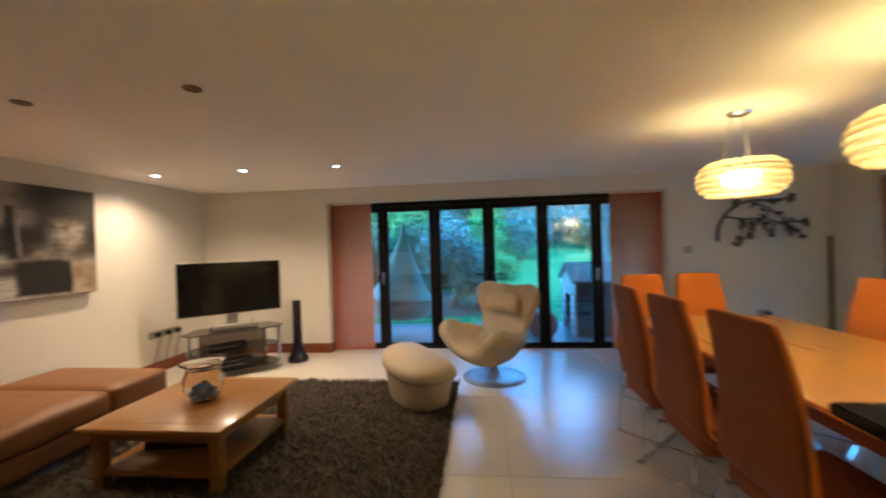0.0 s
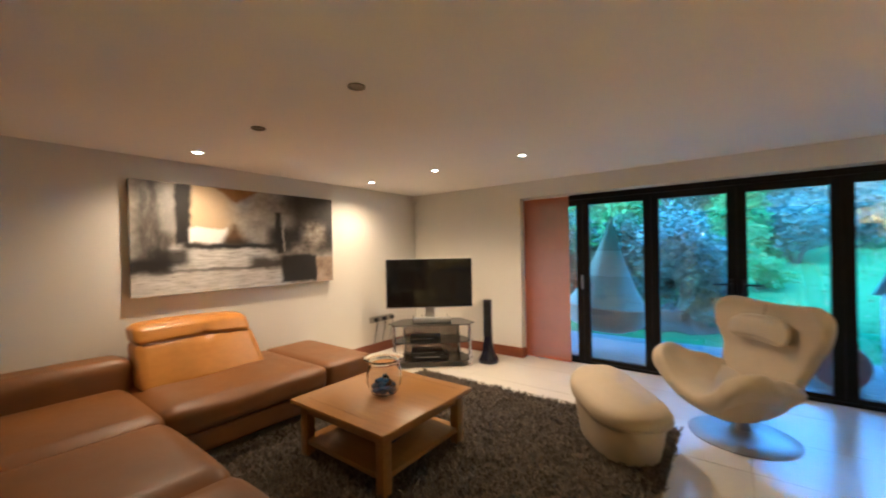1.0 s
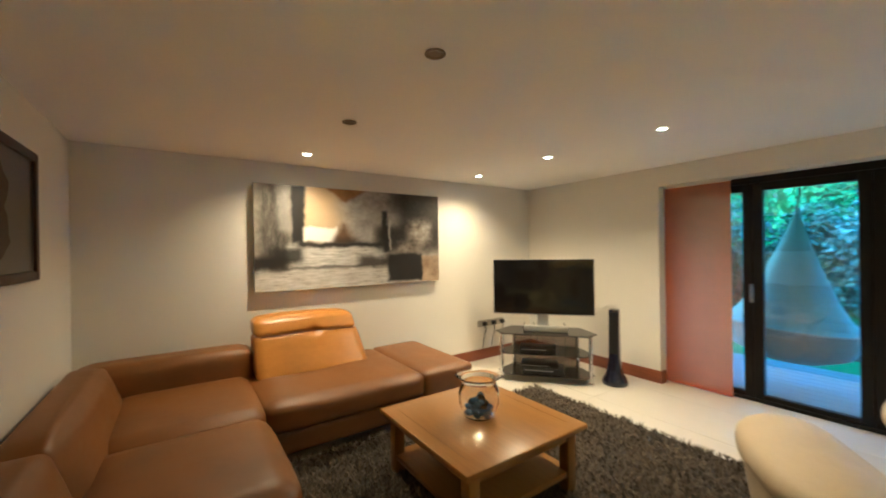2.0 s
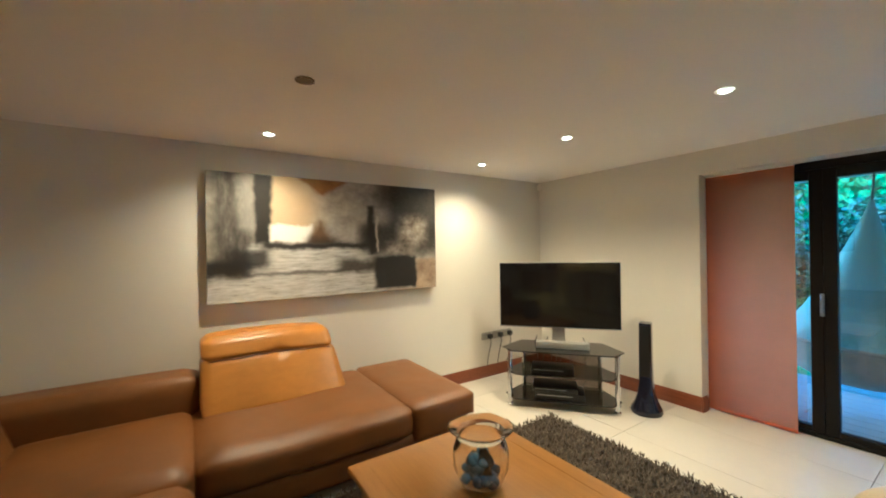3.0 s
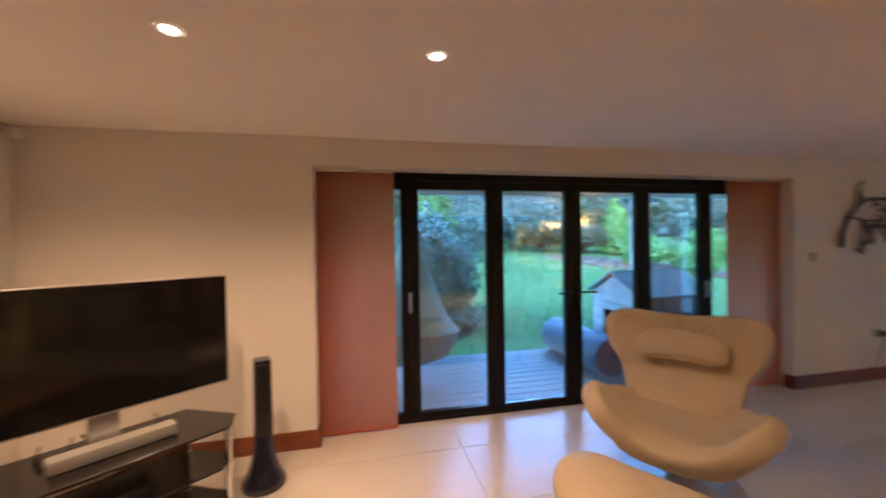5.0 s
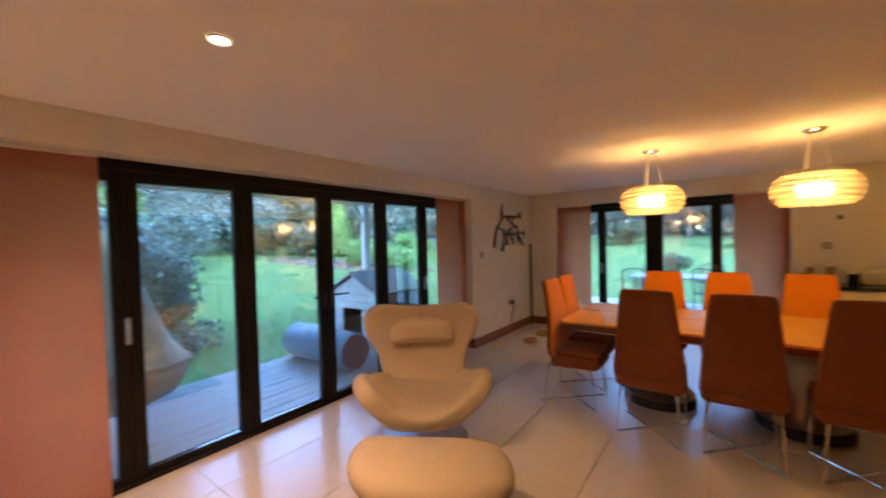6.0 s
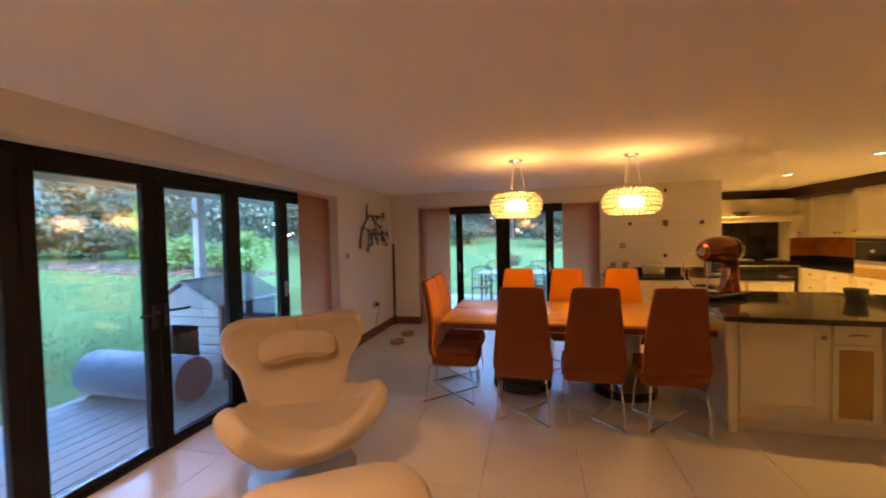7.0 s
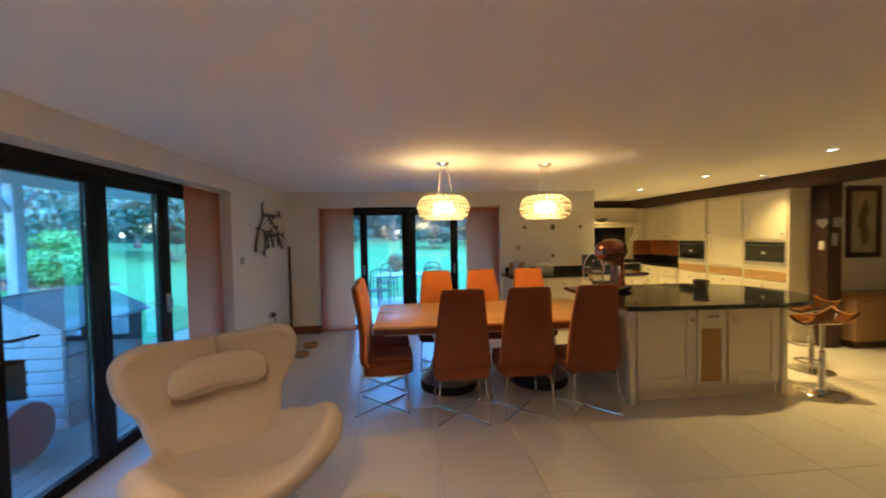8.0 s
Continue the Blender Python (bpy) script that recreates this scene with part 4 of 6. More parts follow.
def lounge_chair():
    c = thing("swivel_lounge_chair", pose(4.115, -0.965, 0, 0, 0, -49.5), "cream upholstered swivel lounge chair on a round steel foot", "armchair")

    def back(u, v):
        a = 2 * u - 1
        w = interp(((0, 0.25), (0.22, 0.33), (0.40, 0.36), (0.75, 0.47), (1, 0.505)), v) * (1 - 0.16 * max(0, (v - 0.82) / 0.18) ** 2.2)
        y = interp(((0, 0.06), (0.22, 0.175), (0.5, 0.245), (1, 0.315)), v) - 0.13 * a * a * v ** 1.2
        y -= 0.06 * math.exp(-((v - 0.20) / 0.13) ** 2) * (1 - a * a) - 0.022 * math.exp(-((v - 0.47) / 0.035) ** 2) * max(0, 1 - 1.5 * a * a)
        z = 0.33 + 0.665 * v + (0.045 * abs(a) ** 1.6 - 0.06 * max(0, abs(a) - 0.8) / 0.2) * v ** 4 - 0.06 * (1 - a * a) * (1 - v) ** 2
        return (a * w, y, z)

    def bucket(u, v):
        a = 2 * u - 1
        w = interp(((0, 0.32), (0.3, 0.40), (0.65, 0.475), (0.88, 0.455), (1, 0.36)), v)
        y = 0.17 - (0.56 + 0.06 * abs(a) ** 1.5) * v
        lift = interp(((0, 0.17), (0.4, 0.25), (0.7, 0.30), (0.9, 0.285), (1, 0.235)), v)
        z = interp(((0, 0.30), (0.4, 0.285), (0.75, 0.31), (0.9, 0.305), (1, 0.265)), v) + lift * (0.55 * a * a + 0.45 * abs(a) ** 3)
        z += 0.010 * math.exp(-((abs(a) - 0.45) / 0.1) ** 2) * math.sin(v * 7 + a)
        return (a * w, y, z)

    shell("backrest", back, 16, 14, 0.085, M_CREAMWOOL, c, "", 0.0, 2)
    shell("seat_bucket", bucket, 18, 14, 0.125, M_CREAMWOOL, c, "deep seat with upswept wings", 0.0, 2)
    bm = bmesh.new()
    soft(bm, (-0.235, 0.0, 0.735), (0.235, 0.070, 0.895), 0.034, 0.016, 10, lambda v: Vector((v.x * (1 - 0.9 * (v.z - 0.81) ** 2 * 12), v.y + 0.135 + 0.24 * (v.z - 0.81) - 0.62 * v.x * v.x, v.z - 0.25 * v.x * v.x)))
    pil = part("head_cushion", bm, M_CREAMWOOL, c, "small padded head cushion", 60)
    bm = bmesh.new()
    tube(bm, [(0.0, 0.185 + 0.24 * (z - 0.89), z) for z in (0.89, 0.93, 0.97, 1.005)], 0.008, 6)
    part("strap", bm, M_SEAM, pil)
    bm = bmesh.new()
    lathe(bm, [(0.34, 0.001), (0.345, 0.006), (0.33, 0.014), (0.2, 0.022), (0.09, 0.034), (0.05, 0.06), (0.032, 0.12), (0.03, 0.18)], 48)
    part("swivel_foot", bm, M_SATIN, c, "round trumpet foot of brushed steel")
    bm = bmesh.new()
    rim = [(k / 16, 1.0) for k in range(17)] + [(1.0, 1 - k / 12) for k in range(1, 13)] + [(1 - k / 16, 0.0) for k in range(1, 17)] + [(0.0, k / 12) for k in range(1, 12)]
    rim = [bucket(u, v) for u, v in rim]
    ring_mesh(bm, [[(x * g, -0.08 + (y + 0.08) * g, 0.175 + (z - 0.175) * h) for x, y, z in rim] for g, h in ((0.95, 0.93), (0.93, 0.76), (0.87, 0.55), (0.76, 0.33), (0.60, 0.14), (0.38, 0.03), (0.1, 0.0))])
    part("under_shell", bm, M_CREAMWOOL, c, "rounded upholstered underside", 60)
    return c


lounge_chair()

o = thing("footstool", pose(3.375, -1.635, 0, 0, 0, -50), "rounded cream upholstered footstool on the edge of the rug", "footstool")
bm = bmesh.new()
bean = lambda k, g: (0.41 * g * math.copysign(abs(math.cos(k)) ** 0.8, math.cos(k)), g * (0.275 + 0.02 * math.cos(2 * k)) * math.copysign(abs(math.sin(k)) ** 0.85, math.sin(k)) + 0.02 * math.cos(k) ** 2)
ring_mesh(bm, [[(*bean(k, g), z) for k in (2 * math.pi * j / 48 for j in range(48))] for g, z in ((0.78, 0.014), (0.81, 0.03), (0.88, 0.15), (0.93, 0.25), (0.93, 0.27))])
part("drum", bm, M_CREAMWOOL, o, "", 60)
bm = bmesh.new()
ring_mesh(bm, [[(*bean(k, g), z - 0.045 * math.cos(k) * g + 0.018 * math.cos(2 * k) * g) for k in (2 * math.pi * j / 48 for j in range(48))]
               for g, z in ((0.93, 0.296), (0.99, 0.299), (1.035, 0.318), (1.05, 0.345), (1.035, 0.375), (0.98, 0.402), (0.88, 0.422), (0.7, 0.438), (0.4, 0.448), (0.1, 0.45))])
part("padded_top", bm, M_CREAMWOOL, o, "", 60)
bm = bmesh.new()
tube(bm, [(*bean(k, 0.955), 0.292 - 0.045 * math.cos(k) + 0.018 * math.cos(2 * k)) for k in (2 * math.pi * j / 48 for j in range(49))], 0.006, 6)
part("piping", bm, M_SEAM, o)

# ---- dining end ----
TX0, TX1, TY0, TY1, TH = 5.32, 6.48, -3.925, -1.63, 0.775
tb = thing("dining_table", pose(0, 0, 0), "long orange-brown veneer dining table on two drum pedestals", "dining table")
bm = bmesh.new()
box(bm, (TX0, TY0, TH - 0.022), (TX1, TY1, TH), 0.004, 2)
part("tabletop", bm, M_TABLE, tb)
part("edge_band", boxes(((TX0 + 0.004, TY0 + 0.004, TH - 0.075), (TX1 - 0.004, TY1 - 0.004, TH - 0.0225)), bev=0.003), M_TABLEEDGE, tb, "dark red-brown table edge")
part("steel_rail", boxes(((TX0 + 0.05, TY0 + 0.1, TH - 0.095), (TX0 + 0.075, TY1 - 0.1, TH - 0.0755)), ((TX1 - 0.075, TY0 + 0.1, TH - 0.095), (TX1 - 0.05, TY1 - 0.1, TH - 0.0755)), bev=0.002), M_STEEL, tb)
for y in (-2.36, -3.34):
    bm = bmesh.new()
    lathe(bm, [(0.29, 0.001), (0.29, 0.09), (0.275, 0.10), (0.22, 0.16), (0.16, 0.30), (0.15, 0.5), (0.19, 0.64), (0.24, TH - 0.096)], 40, (5.90, y, 0))
    p = part("pedestal", bm, M_STEEL, tb, "waisted steel drum pedestal")
    bm = bmesh.new()
    lathe(bm, [(0.296, 0.002), (0.296, 0.085)], 40, (5.90, y, 0), cap=False)
    part("foot_band", bm, M_BLACK, p)


def dining_chair():
    c = thing("dining_chair", pose(5.225, -2.39, 0, 0, 0, 90), "tall tapered orange and rust wool dining chair on chrome legs", "chair", "chairs round the table")

    def taper(v):
        k = max(0.0, min(1.0, (v.z - 0.40) / 0.735))
        w = 1.0 - 0.29 * k ** 1.2
        low = max(0.0, (0.52 - v.z) / 0.12)
        return Vector((v.x * w, v.y + 0.06 * k ** 1.3 - 0.03 * math.sin(k * math.pi) - 0.10 * low * low, v.z))
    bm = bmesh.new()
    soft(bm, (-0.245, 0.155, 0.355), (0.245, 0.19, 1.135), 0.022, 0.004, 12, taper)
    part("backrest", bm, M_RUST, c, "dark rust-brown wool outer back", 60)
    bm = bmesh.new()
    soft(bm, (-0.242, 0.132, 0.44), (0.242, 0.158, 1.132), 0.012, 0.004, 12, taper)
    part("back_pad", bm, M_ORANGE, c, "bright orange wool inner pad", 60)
    bm = bmesh.new()
    soft(bm, (-0.235, -0.27, 0.352), (0.235, 0.15, 0.475), 0.036, 0.010, 10, lambda v: Vector((v.x * (1 - 0.08 * (0.15 - v.y) / 0.42), v.y, v.z + 0.01 * (0.15 - v.y))))
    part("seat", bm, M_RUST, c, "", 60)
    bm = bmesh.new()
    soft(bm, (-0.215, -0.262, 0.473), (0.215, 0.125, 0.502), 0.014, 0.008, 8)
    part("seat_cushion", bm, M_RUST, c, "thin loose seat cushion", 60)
    for sx in (-1, 1):
        for sy, y in ((-1, -0.23), (1, 0.20)):
            bm = bmesh.new()
            tube(bm, [(sx * 0.19, y * 0.86, 0.37), (sx * 0.205, y, 0.20), (sx * 0.215, y * 1.05, 0.008)], 0.0075, 8)
            part("leg", bm, M_CHROME, c)
    for s in (-1, 1):
        bm = bmesh.new()
        tube(bm, [(-0.215, -0.24 * s, 0.009 + 0.004 * s + 0.004), (0.215, 0.21 * s, 0.009 + 0.004 * s + 0.004)], 0.0075, 8)
        part("cross_bar", bm, M_CHROME, c)
    part("seat_frame", boxes(((-0.2, -0.2, 0.342), (-0.18, 0.17, 0.357)), ((0.18, -0.2, 0.342), (0.2, 0.17, 0.357)), ((-0.18, -0.2, 0.342), (0.18, -0.18, 0.357))), M_CHROME, c)
    return c


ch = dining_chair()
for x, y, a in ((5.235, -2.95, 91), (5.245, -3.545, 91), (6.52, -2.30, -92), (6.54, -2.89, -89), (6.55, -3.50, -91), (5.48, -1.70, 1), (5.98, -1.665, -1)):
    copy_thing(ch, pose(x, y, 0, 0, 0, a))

for x, y, r in ((7.13, -0.52, 0.10), (7.57, -0.53, 0.105)):
    b = thing("pet_bowl", pose(x, y, 0), "low round pale wooden bowl on the floor by the wall", "bowl", "bowls by the wall")
    bm = bmesh.new()
    lathe(bm, [(r * 0.85, 0.001), (r, 0.01), (r, 0.05), (r * 0.94, 0.055), (r * 0.86, 0.05), (r * 0.8, 0.02), (0.001, 0.016)], 32, cap=False)
    part("bowl", bm, M_BOWL, b)

p = thing("corner_pole", pose(8.27, -0.055, 0), "slim dark wooden pole standing upright in the corner", "pole")
bm = bmesh.new()
lathe(bm, [(0.024, 0.001), (0.024, 0.02), (0.019, 0.03), (0.018, 1.40), (0.022, 1.41), (0.022, 1.435), (0.012, 1.445)], 16)
part("shaft", bm, M_BEAM, p)


def branch_sculpture():
    s = thing("wall_sculpture", pose(7.0, 0, 1.36), "wrought metal branch with leaf clusters on the white wall", "wall art")
    arc = [(0.46 - 0.47 * math.cos(radians(a)), -0.035 - 0.02 * math.sin(radians(a * 2)), 0.14 + 0.42 * math.sin(radians(a))) for a in range(-12, 121, 12)]
    bm = bmesh.new()
    tube(bm, arc, [0.020 - 0.0009 * i for i in range(len(arc))], 8)
    part("main_stem", bm, M_IRON, s)
    rnd = random.Random(21)
    twigs = [[(0.10, 0.36), (0.3, 0.32), (0.55, 0.33), (0.8, 0.22), (1.0, 0.10)], [(0.35, 0.55), (0.6, 0.45), (0.78, 0.3), (0.85, 0.12)], [(0.52, 0.55), (0.75, 0.56), (0.9, 0.6)],
             [(0.25, 0.33), (0.28, 0.2), (0.22, 0.04)], [(0.5, 0.33), (0.55, 0.22), (0.62, 0.12)], [(0.75, 0.26), (0.9, 0.28), (1.02, 0.26)], [(0.2, 0.5), (0.2, 0.62), (0.22, 0.7)], [(0.4, 0.3), (0.42, 0.2), (0.36, 0.1)]]
    for tw in twigs:
        bm = bmesh.new()
        pts = [(x, -0.03 - rnd.uniform(0, 0.02), z) for x, z in tw]
        tube(bm, pts, [0.012 - 0.0014 * i for i in range(len(pts))], 6)
        part("twig", bm, M_IRON, s)
        for k in range(9):
            i = rnd.randrange(1, len(pts))
            q = rnd.random()
            c = Vector(pts[i - 1]).lerp(Vector(pts[i]), 0.3 + 0.7 * q) + Vector((rnd.uniform(-0.035, 0.035), rnd.uniform(-0.02, 0.005), rnd.uniform(-0.05, 0.03)))
            a, l, w = rnd.uniform(0, 6.28), rnd.uniform(0.035, 0.07), rnd.uniform(0.016, 0.028)
            d, n = Vector((math.cos(a), rnd.uniform(-0.4, 0.4), math.sin(a))), Vector((-math.sin(a), 0, math.cos(a)))
            bm = bmesh.new()
            up = Vector((0, -0.006, 0))
            vv = [bm.verts.new(c + x) for x in (-d * l, n * w, d * l, -n * w, up)]
            vb = [bm.verts.new(c + x - Vector((0, -0.003, 0))) for x in (-d * l, n * w, d * l, -n * w)]
            for i2 in range(4):
                bm.faces.new((vv[i2], vv[(i2 + 1) % 4], vv[4]))
                bm.faces.new((vb[i2], vb[(i2 + 1) % 4], vv[(i2 + 1) % 4], vv[i2]))
            bm.faces.new(vb)
            part("leaf", bm, M_IRON, s)
    bm = boxes(((0.08, -0.02, 0.34), (0.11, -0.001, 0.37)), ((0.50, -0.02, 0.54), (0.53, -0.001, 0.57)), bev=0.002)
    part("wall_fixing", bm, M_IRON, s)
    return s


branch_sculpture()


# ---- kitchen ----
def shaker(kind, parent, x0, x1, z0, z1, y0, y1, r):
    """A framed front: a sunk panel with two stiles and two rails of its own."""
    f = part(kind, boxes(((x0 + r, y0 + 0.012, z0 + r), (x1 - r, y1, z1 - r)), bev=0.001), M_CREAM, parent)
    for a, b in ((x0, x0 + r), (x1 - r, x1)):
        part("stile", boxes(((a, y0, z0), (b, y1, z1)), bev=0.002), M_CREAM, f)
    for a, b in ((z0, z0 + r), (z1 - r, z1)):
        part("rail", boxes(((x0 + r, y0, a), (x1 - r, y1, b)), bev=0.002), M_CREAM, f)
    return f


def cabinet(name, m, w, d, h, fronts, label, plinth=0.10, group="", category="cabinet"):
    """Local x along the front, -y outward, front plane at y = 0. fronts: (x0, x1, z0, z1, kind, knob side)."""
    c = thing(name, m, label, category, group)
    part("body", boxes(((0.001, 0.001, plinth), (w - 0.001, d, h)), bev=0.002), M_CREAM, c)
    if plinth:
        part("plinth", boxes(((0.002, 0.05, 0.001), (w - 0.002, d, plinth - 0.001))), M_CREAM, c)
    for x0, x1, z0, z1, kind, knob in fronts:
        if kind in ("door", "drawer"):
            r = 0.075 if kind == "door" else 0.035
            f = shaker(kind, c, x0, x1, z0, z1, -0.022, -0.001, r)
        elif kind == "wicker":
            f = part("woven_front", boxes(((x0, -0.018, z0), (x1, -0.001, z1)), bev=0.003), M_WICKER, c, "woven oak-coloured basket front")
        else:
            f = part("oven", boxes(((x0, -0.016, z0), (x1, 0.0, z1)), bev=0.002), M_SILVER, c, "built-in oven with black glass door")
            part("oven_door", boxes(((x0 + 0.015, -0.026, z0 + 0.05), (x1 - 0.015, -0.0165, z1 - 0.065)), bev=0.003), M_GLOSSBLACK, f)
            part("control_panel", boxes(((x0 + 0.015, -0.024, z1 - 0.058), (x1 - 0.015, -0.0165, z1 - 0.012)), bev=0.002), M_BLACK, f)
            part("display", boxes((((x0 + x1) / 2 - 0.03, -0.0275, (z0 + z1) / 2 - 0.02), ((x0 + x1) / 2 + 0.03, -0.0262, (z0 + z1) / 2 + 0.02))), M_SILVER, f)
        if knob is not None:
            kx, kz = {"l": (x0 + 0.04, None), "r": (x1 - 0.04, None), "c": ((x0 + x1) / 2, None)}[knob[0]][0], (z0 + z1) / 2 if len(knob) == 1 else (z1 - 0.07 if knob[1] == "t" else z0 + 0.07)
            bm = bmesh.new()
            tube(bm, [(kx, -0.012, kz), (kx, -0.034, kz), (kx, -0.038, kz), (kx, -0.046, kz), (kx, -0.052, kz)], [0.006, 0.007, 0.015, 0.018, 0.009], 14)
            part("knob", bm, M_BRASS, f)
    return c


W = 0.70
for x1, fr in ((7.38, [(0.02, 0.68, 1.45, 2.10, "door", "rb"), (0.03, 0.67, 1.07, 1.42, "oven", None), (0.03, 0.67, 0.86, 0.99, "wicker", "c"), (0.02, 0.68, 0.62, 0.83, "drawer", "ct"), (0.02, 0.68, 0.12, 0.60, "door", "rt")]),
               (8.08, [(0.02, 0.68, 1.02, 2.10, "door", "l"), (0.03, 0.67, 0.87, 0.985, "wicker", "c"), (0.02, 0.68, 0.62, 0.84, "drawer", "ct"), (0.02, 0.68, 0.12, 0.60, "door", "rt")]),
               (8.80, [(0.02, 0.68, 1.45, 2.10, "door", "lb"), (0.03, 0.67, 1.04, 1.42, "oven", None), (0.03, 0.67, 0.86, 0.985, "wicker", "c"), (0.02, 0.68, 0.62, 0.83, "drawer", "ct"), (0.02, 0.68, 0.12, 0.60, "door", "lt")])):
    cabinet("tall_cabinet", pose(x1, -7.15, 0, 0, 0, 180), W, 0.62, 2.125, fr, "tall cream painted kitchen cabinet with woven drawer fronts", group="tall kitchen cabinets")
solo("cornice", boxes(((6.66, -7.16, 2.126), (8.83, -7.13, 2.144)), ((6.66, -7.74, 2.126), (6.69, -7.16, 2.144)), bev=0.003), M_CREAM, "cream moulded cornice on the tall cabinets", "cornice")

for y0, w, fr in ((-5.25, 0.85, [(0.02, 0.83, 0.70, 0.86, "drawer", "c"), (0.02, 0.415, 0.12, 0.68, "door", "rt"), (0.425, 0.83, 0.12, 0.68, "door", "lt")]),
                  (-7.13, 0.64, [(0.02, 0.62, 0.70, 0.86, "drawer", "c"), (0.02, 0.62, 0.42, 0.68, "drawer", "c"), (0.02, 0.62, 0.12, 0.40, "drawer", "c")])):
    cabinet("base_cabinet", pose(9.95, y0, 0, 0, 0, -90), w, 0.60, 0.88, fr, "cream painted base cabinet beside the range cooker", group="kitchen base cabinets")
    solo("worktop", boxes(((9.92, y0 - w, 0.881), (10.555, y0, 0.92)), ((10.53, y0 - w, 0.921), (10.555, y0, 1.06)), bev=0.004), M_GRANITE, "polished black granite worktop with upstand", "worktop")
cabinet("wall_cabinet", pose(10.22, -7.20, 1.41, 0, 0, -90), 0.235, 0.335, 0.73, [(0.01, 0.225, 0.01, 0.72, "door", "lb")], "cream painted wall cabinet beside the cooker hood", plinth=0.0, group="")
solo("copper_splashback", boxes(((10.545, -7.76, 1.062), (10.556, -7.14, 1.40)), bev=0.002), M_COPPER, "warm copper splashback panel above the worktop", "splashback")

cabinet("base_cabinet", pose(9.93, -7.15, 0, 0, 0, 180), 1.10, 0.62, 0.88, [(0.02, 0.54, 0.70, 0.86, "drawer", "c"), (0.56, 1.08, 0.70, 0.86, "drawer", "c"), (0.02, 0.54, 0.42, 0.68, "drawer", "c"), (0.56, 1.08, 0.42, 0.68, "drawer", "c"),
         (0.02, 0.54, 0.12, 0.40, "drawer", "c"), (0.56, 1.08, 0.12, 0.40, "drawer", "c")], "cream painted drawer cabinet in the kitchen corner", group="kitchen base cabinets")
solo("worktop", boxes(((8.81, -7.775, 0.881), (9.918, -7.12, 0.92)), ((8.81, -7.775, 0.921), (10.528, -7.75, 1.06)), bev=0.004), M_GRANITE, "polished black granite worktop in the kitchen corner", "worktop")
cabinet("wall_cabinet", pose(10.21, -7.44, 1.41, 0, 0, 180), 1.40, 0.335, 0.73, [(0.01, 0.69, 0.01, 0.72, "door", "rb"), (0.71, 1.39, 0.01, 0.72, "door", "lb")], "cream painted wall cabinet in the kitchen corner", plinth=0.0, group="")
solo("copper_splashback", boxes(((8.81, -7.777, 1.062), (10.543, -7.766, 1.40)), bev=0.002), M_COPPER, "warm copper splashback panel in the kitchen corner", "splashback")

rc = thing("range_cooker", pose(9.93, -6.11, 0, 0, 0, -90) @ Matrix.Scale(1.06, 4, (0, 0, 1)), "wide black enamel range cooker with chrome rail and lids", "cooker")
part("body", boxes(((0.0, 0.03, 0.08), (1.01, 0.62, 0.90)), bev=0.006, seg=2), M_BLACK, rc)
part("foot_plinth", boxes(((0.03, 0.06, 0.001), (0.98, 0.6, 0.079))), M_BLACK, rc)
part("hob_plate", boxes(((-0.005, 0.01, 0.901), (1.015, 0.62, 0.925)), bev=0.006, seg=2), M_GLOSSBLACK, rc)
for x in (0.27, 0.74):
    bm = bmesh.new()
    lathe(bm, [(0.19, 0.926), (0.195, 0.94), (0.17, 0.965), (0.09, 0.985), (0.001, 0.99)], 32, (x, 0.31, 0), cap=False)
    part("lid", bm, M_CHROME, rc, "domed chrome hotplate lid")
for x0, x1, z0, z1 in ((0.03, 0.49, 0.50, 0.80), (0.52, 0.98, 0.50, 0.80), (0.03, 0.49, 0.13, 0.47), (0.52, 0.98, 0.13, 0.47)):
    part("oven_door", boxes(((x0, 0.008, z0), (x1, 0.03, z1)), bev=0.008, seg=2), M_GLOSSBLACK, rc)
bm = bmesh.new()
tube(bm, [(0.02, -0.04, 0.86), (0.99, -0.04, 0.86)], 0.012, 12)
for x in (0.06, 0.95):
    tube(bm, [(x, -0.04, 0.86), (x, 0.03, 0.86)], 0.008, 8)
part("towel_rail", bm, M_CHROME, rc)
solo("cooker_back_panel", boxes(((10.535, -7.12, 0.93), (10.556, -5.95, 1.72)), bev=0.002), M_GLOSSBLACK, "glossy black panel behind the range cooker", "splashback")

hd = thing("cooker_hood", pose(10.15, -5.80, 0, 0, 0, -90), "cream mantel-style cooker hood with corbels and a shelf", "cooker hood")
part("mantel_shelf", boxes(((-0.05, -0.03, 1.79), (1.50, 0.405, 1.83)), bev=0.008, seg=2), M_CREAM, hd)
part("frieze", boxes(((0.0, 0.02, 1.71), (1.45, 0.40, 1.789)), bev=0.004), M_CREAM, hd)
part("canopy", boxes(((0.06, 0.10, 1.831), (1.39, 0.40, 2.15)), bev=0.004), M_CREAM, hd)
for x in (0.0, 1.33):
    bm = bmesh.new()
    prof = [(0.40, 0.925), (0.28, 0.925), (0.28, 1.30), (0.25, 1.40), (0.14, 1.50), (0.05, 1.60), (0.03, 1.709), (0.40, 1.709)]
    ring_mesh(bm, [[(x + dx, y, z) for y, z in prof] for dx in (0.0, 0.12)])
    part("corbel", bm, M_CREAM, hd)
bw = thing("wooden_bowl", pose(10.22, -6.35, 1.831), "dark wooden bowl on the mantel shelf", "bowl")
bm = bmesh.new()
lathe(bm, [(0.06, 0.0), (0.10, 0.03), (0.15, 0.08), (0.14, 0.08), (0.09, 0.035), (0.001, 0.012)], 28, cap=False)
part("bowl", bm, M_SIDE, bw)

